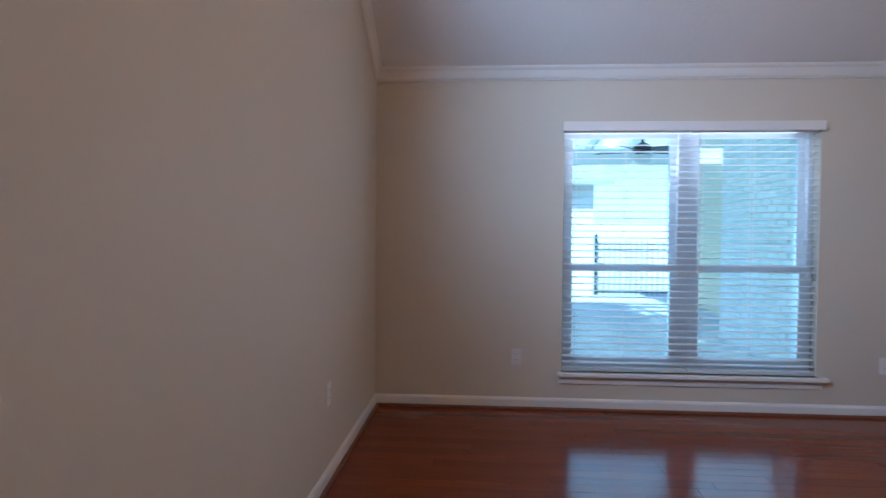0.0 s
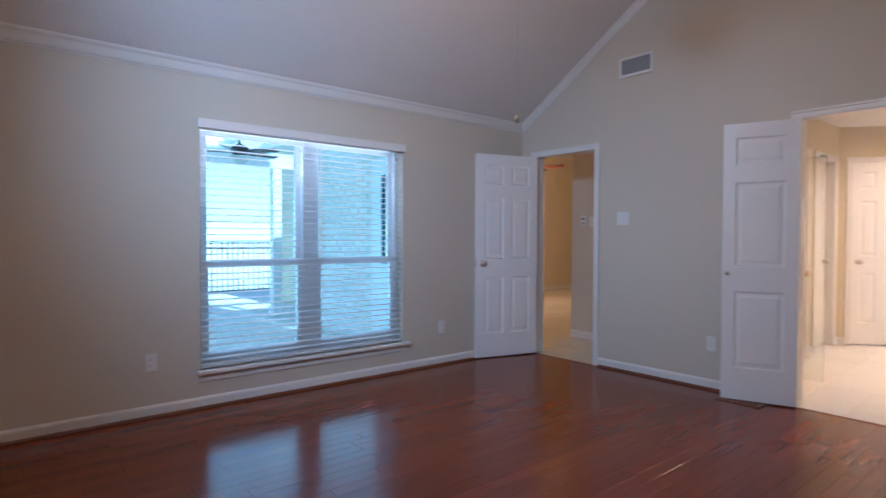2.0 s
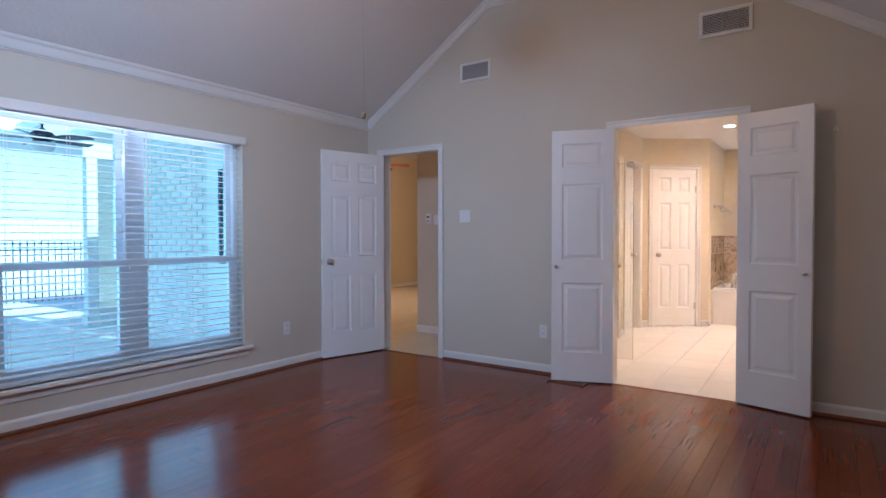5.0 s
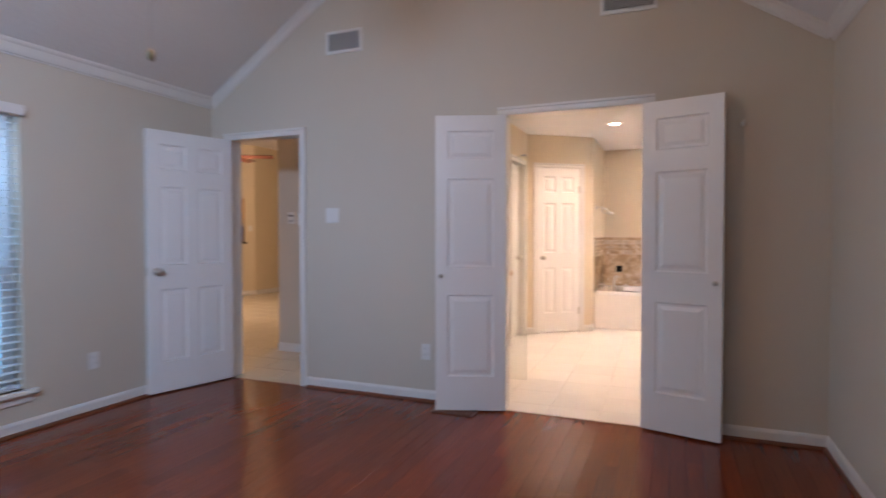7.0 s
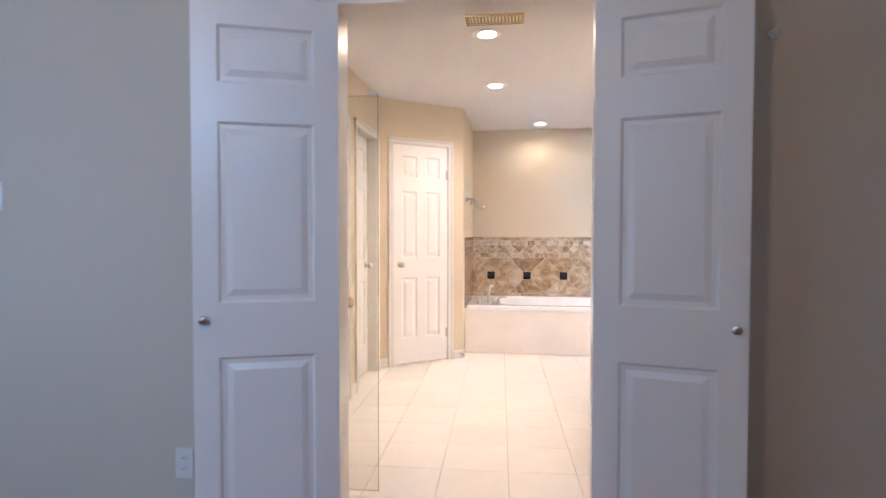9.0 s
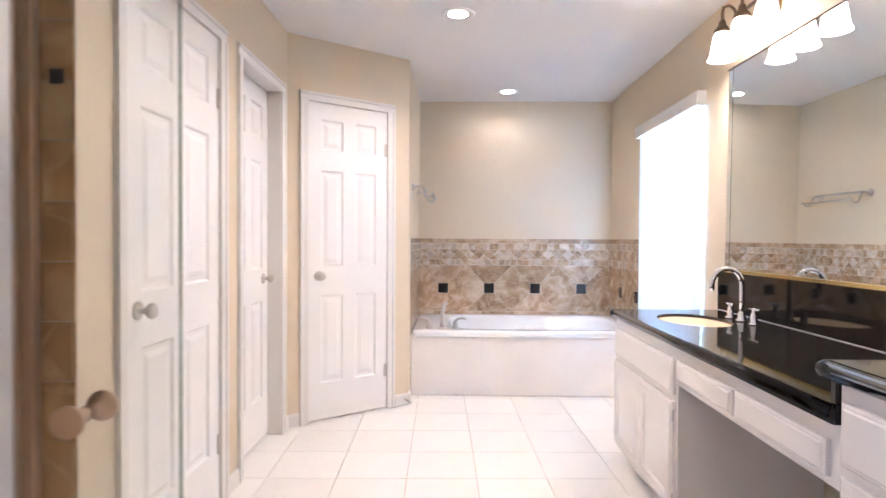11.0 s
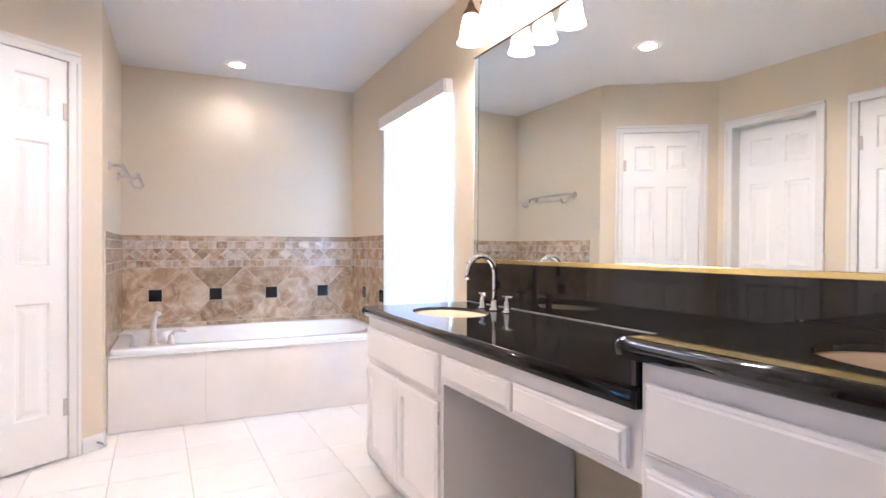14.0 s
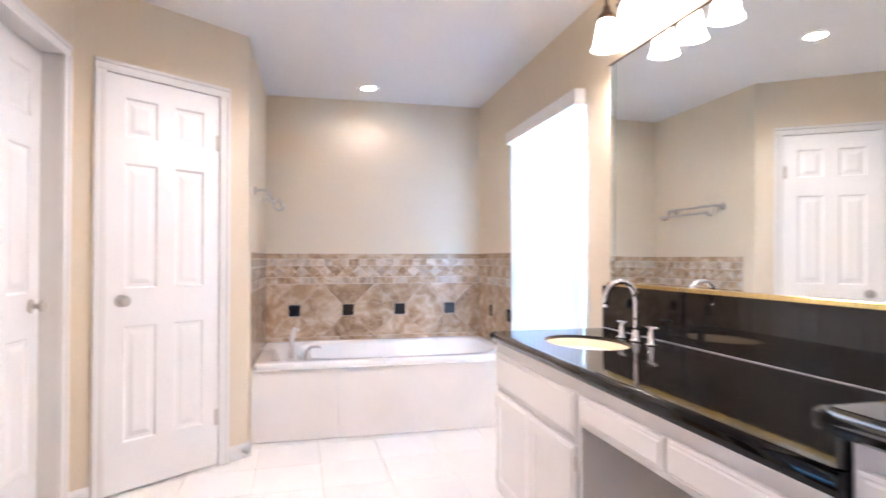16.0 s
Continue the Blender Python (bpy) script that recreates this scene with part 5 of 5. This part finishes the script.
for i in range(5):
    part("cabinet_door", rbox(-0.18 + i * 0.46, 0.26 + i * 0.46, -0.849, -0.83, 1.44, 2.28, 0.006), OAK, kb)
bk = thing("kitchen_backsplash", "dark stone backsplash behind the kitchen counter", "backsplash", PASS)
part("slab", rbox(-0.4, 2.4, -1.19, -1.16, 0.0, 1.419, 0.004, 1), SHOE, bk)

# ---- outdoors ----
bm = bmesh.new()
box(bm, -400, 400, -400, 400, -0.40, -0.16)
gr = setting("ground", bm, GRASS, "lawn and open ground around the house", "ground")
bm = bmesh.new()
box(bm, -9, -0.87, 0.16, 3.2, -0.155, -0.06)
box(bm, -9, 9, 3.2, 12.3, -0.155, -0.06)
setting("patio", bm, CONCRETE, "pale concrete patio slab beside the house", "patio")
bm = bmesh.new()
box(bm, -0.86, 0.0, 0.16, 3.2, -0.16, 2.75)
bw_wall = setting("wall_brick", bm, MORTAR, "pale painted brick wall of the house wing", "wall")
hb = thing("patio_door_frame", "blue-grey side door in the brick wing by the patio", "door")
part("leaf", rbox(-0.905, -0.864, 0.55, 1.45, -0.05, 2.02, 0.004), VINYL, hb)
part("pane", rbox(-0.909, -0.9055, 0.68, 1.32, 0.9, 1.9, 0.001, 1), GLASS, hb)
for y0, y1, z0, z1 in ((0.47, 0.548, -0.05, 2.1), (1.452, 1.53, -0.05, 2.1), (0.549, 1.451, 2.022, 2.1)):
    part("casing", rbox(-0.90, -0.8605, y0, y1, z0, z1, 0.003), VINYL, hb)
pg = thing("patio_cover", "white painted patio cover with rafters on posts", "patio cover")
for x in (-7.6, -4.2, -0.80):
    ps = part("post", rbox(x - 0.07, x + 0.07, 4.42, 4.56, -0.06, 2.28, 0.008), OUTWHITE, pg)
    part("post_base", rbox(x - 0.09, x + 0.09, 4.40, 4.58, -0.06, 0.10, 0.006), OUTWHITE, ps)
part("header_beam", rbox(-8.4, -0.2, 4.42, 4.56, 2.281, 2.50, 0.006), OUTWHITE, pg)
part("ledger", rbox(-8.4, -0.9, 0.165, 0.21, 2.66, 2.84, 0.004), OUTWHITE, pg)
part("cross_beam", rbox(-8.4, -0.9, 3.24, 3.36, 2.52, 2.60, 0.004), OUTWHITE, pg)
for i in range(13):
    x = -8.2 + i * 0.60
    part("rafter", rbox(-0.022, 0.022, -0.05, 4.75, -0.07, 0.07, 0.004, 1), OUTWHITE, pg, m=pose(x, 0.22, 2.84, -3.6, 0, 0))
ceiling_fan(pose(-1.8, 3.3, 2.5195), "dark patio ceiling fan under the white cover", 0.10, 5, IRON, IRON, PLASTIC, 12, radius=0.58)
ROOFSHEET = sheer("translucent_roof_sheet", (0.86, 0.87, 0.86), 0.75)
for i in range(6):
    part("roof_panel", rbox(0.0, 1.24, -0.05, 4.80, 0.072, 0.080, 0.002, 1), ROOFSHEET, pg, m=pose(-8.35 + i * 1.245, 0.22, 2.84, -3.6, 0, 0))
gw = thing("garden_outbuilding", "white rendered outbuilding wall across the garden", "building")
bm = bmesh.new()
box(bm, -6.0, -1.35, 8.5, 8.7, -0.16, 2.4)
part("wall", bm, OUTWHITE, gw)
bm = bmesh.new()
prism(bm, [(8.1, 2.40), (10.2, 3.3), (10.2, 3.2), (8.1, 2.32)], lambda p, d: (d, p[0], p[1]), "x", -6.4, -1.0)
part("roof", bm, VENTGREY, gw)
fe = thing("iron_fence", "black wrought iron fence with double top rails", "fence", pose(-1.3, 8.45, -0.16))
pk = rbox(-0.009, 0.009, -0.009, 0.009, 0.03, 1.28, 0.002, 1)
pm = mesh_of("picket", pk, IRON)
for i in range(62):
    ob = new("picket", pm)
    ob.parent = fe
    ob.matrix_local = Matrix.Translation((0.06 + i * 0.115, 0, 0))
for x in (0.0, 2.35, 4.7, 7.1):
    part("post", rbox(x - 0.03, x + 0.03, -0.03, 0.03, 0, 1.42, 0.004), IRON, fe)
for z in (0.15, 1.08, 1.20):
    part("rail", rbox(0, 7.1, -0.013, 0.013, z, z + 0.026, 0.003), IRON, fe)
pf = thing("board_fence", "pale weathered board fence behind the iron fence", "fence", pose(-4, 12.5, -0.16))
bd = mesh_of("board", rbox(-0.068, 0.068, -0.01, 0.01, 0.03, 1.75, 0.003, 1), OUTWHITE)
for i in range(110):
    ob = new("board", bd)
    ob.parent = pf
    ob.matrix_local = Matrix.Translation((i * 0.145, 0, random.uniform(-0.008, 0.008)))
for z in (0.4, 1.4):
    part("rail", rbox(-0.1, 15.9, 0.0105, 0.05, z, z + 0.09, 0.003), OUTWHITE, pf)

# ---- the pieces of the floors and of the brick wall ----
planks = {}


def plank(length, width=0.083):
    key = round(length, 3)
    if key not in planks:
        bm = bmesh.new()
        g, b, zt = 0.0003, 0.0009, 0.0
        lo = [bm.verts.new(p) for p in ((g, g, -0.012), (key - g, g, -0.012), (key - g, width - g, -0.012), (g, width - g, -0.012))]
        md = [bm.verts.new((v.co.x, v.co.y, -b * 0.7)) for v in lo]
        hi = [bm.verts.new(p) for p in ((b, b, zt), (key - b, b, zt), (key - b, width - b, zt), (b, width - b, zt))]
        for r, s in ((lo, md), (md, hi)):
            for i in range(4):
                bm.faces.new((r[i], r[(i + 1) % 4], s[(i + 1) % 4], s[i]))
        bm.faces.new(hi)
        planks[key] = mesh_of("floor_board", bm, WOOD)
    return planks[key]


rnd = random.Random(11)
y = S
while y < -0.002:
    width = min(0.083, -y)
    x = W
    first = True
    while x < -0.004:
        length = rnd.choice((0.7, 0.8, 0.9, 1.0, 1.1, 1.2, 1.3)) if not first else rnd.choice((0.3, 0.5, 0.7, 0.9, 1.1))
        first = False
        if x + length > -0.25:
            length = -x
        ob = new("floor_board", plank(length))
        ob.parent = floor_bed
        ob.location = (x, y, 0)
        x += length
    y += 0.083


def square_tile(size, material, name="floor_tile"):
    bm = bmesh.new()
    g, b = 0.0016, 0.0034
    lo = [bm.verts.new((x, yy, -0.010)) for x, yy in ((g, g), (size - g, g), (size - g, size - g), (g, size - g))]
    md = [bm.verts.new((v.co.x, v.co.y, -0.0012)) for v in lo]
    hi = [bm.verts.new((x, yy, 0)) for x, yy in ((b, b), (size - b, b), (size - b, size - b), (b, size - b))]
    for r, s in ((lo, md), (md, hi)):
        for i in range(4):
            bm.faces.new((r[i], r[(i + 1) % 4], s[(i + 1) % 4], s[i]))
    bm.faces.new(hi)
    return mesh_of(name, bm, material)


PITCH = 0.347
tm = square_tile(PITCH, TILE)
bm = bmesh.new()
box(bm, 0.1185, PITCH - 0.002, 0.002, PITCH - 0.002, -0.010, 0.0)
cut_tile = mesh_of("floor_tile", bm, TILE)
GRID = pose(0.58, -2.886, 0, 0, 0, 1.6)
for i in range(-3, 15):
    for j in range(-6, 5):
        c = GRID @ Vector(((i + 0.5) * PITCH, (j + 0.5) * PITCH, 0))
        if i >= -2 and -0.15 < c.x < BE + 0.05 and BS - 0.12 < c.y < BN + 0.14 and not (c.x > 4.2) and not (c.x < 0.24 and not DD[0] - 0.1 < c.y < DD[1] + 0.1) and not (c.x > 3.5 and c.y > AL + 0.75):
            ob = new("floor_tile", cut_tile if i == -2 else tm)
            ob.parent = floor_bath
            ob.matrix_local = GRID @ Matrix.Translation((i * PITCH, j * PITCH, 0))
bm = bmesh.new()
for i in range(20):
    for j in range(16):
        x0, y0, g = 0.02 + i * 0.36, -0.9 + j * 0.36, 0.0018
        if y0 < 5.2 and x0 < 7.2:
            lo = [bm.verts.new((a, b, -0.009)) for a, b in ((x0 + g, y0 + g), (x0 + 0.36 - g, y0 + g), (x0 + 0.36 - g, y0 + 0.36 - g), (x0 + g, y0 + 0.36 - g))]
            hi = [bm.verts.new((a, b, 0.0)) for a, b in ((x0 + 0.004, y0 + 0.004), (x0 + 0.356, y0 + 0.004), (x0 + 0.356, y0 + 0.356), (x0 + 0.004, y0 + 0.356))]
            for k in range(4):
                bm.faces.new((lo[k], lo[(k + 1) % 4], hi[(k + 1) % 4], hi[k]))
            bm.faces.new(hi)
tagged(part("hall_tiles", bm, HALLTILE, floor_hall), kind="stuff")

bm = bmesh.new()
lo = [(0, 0), (0.2, 0), (0.2, 0.066), (0, 0.066)]
a = [bm.verts.new((0.0, yy, z)) for yy, z in lo]
b = [bm.verts.new((-0.012, yy + (0.003 if yy < 0.1 else -0.003), z + (0.003 if z < 0.03 else -0.003))) for yy, z in lo]
for i in range(4):
    bm.faces.new((a[i], a[(i + 1) % 4], b[(i + 1) % 4], b[i]))
bm.faces.new(b)
brick = mesh_of("brick", bm, BRICK)
for r in range(33):
    for c in range(9):
        yy = 1.56 + c * 0.212 - 0.106 * (r % 2)
        if 1.53 <= yy <= 3.0:
            ob = new("brick", brick)
            ob.parent = bw_wall
            ob.location = (-0.8605, yy, 0.0 + r * 0.078)
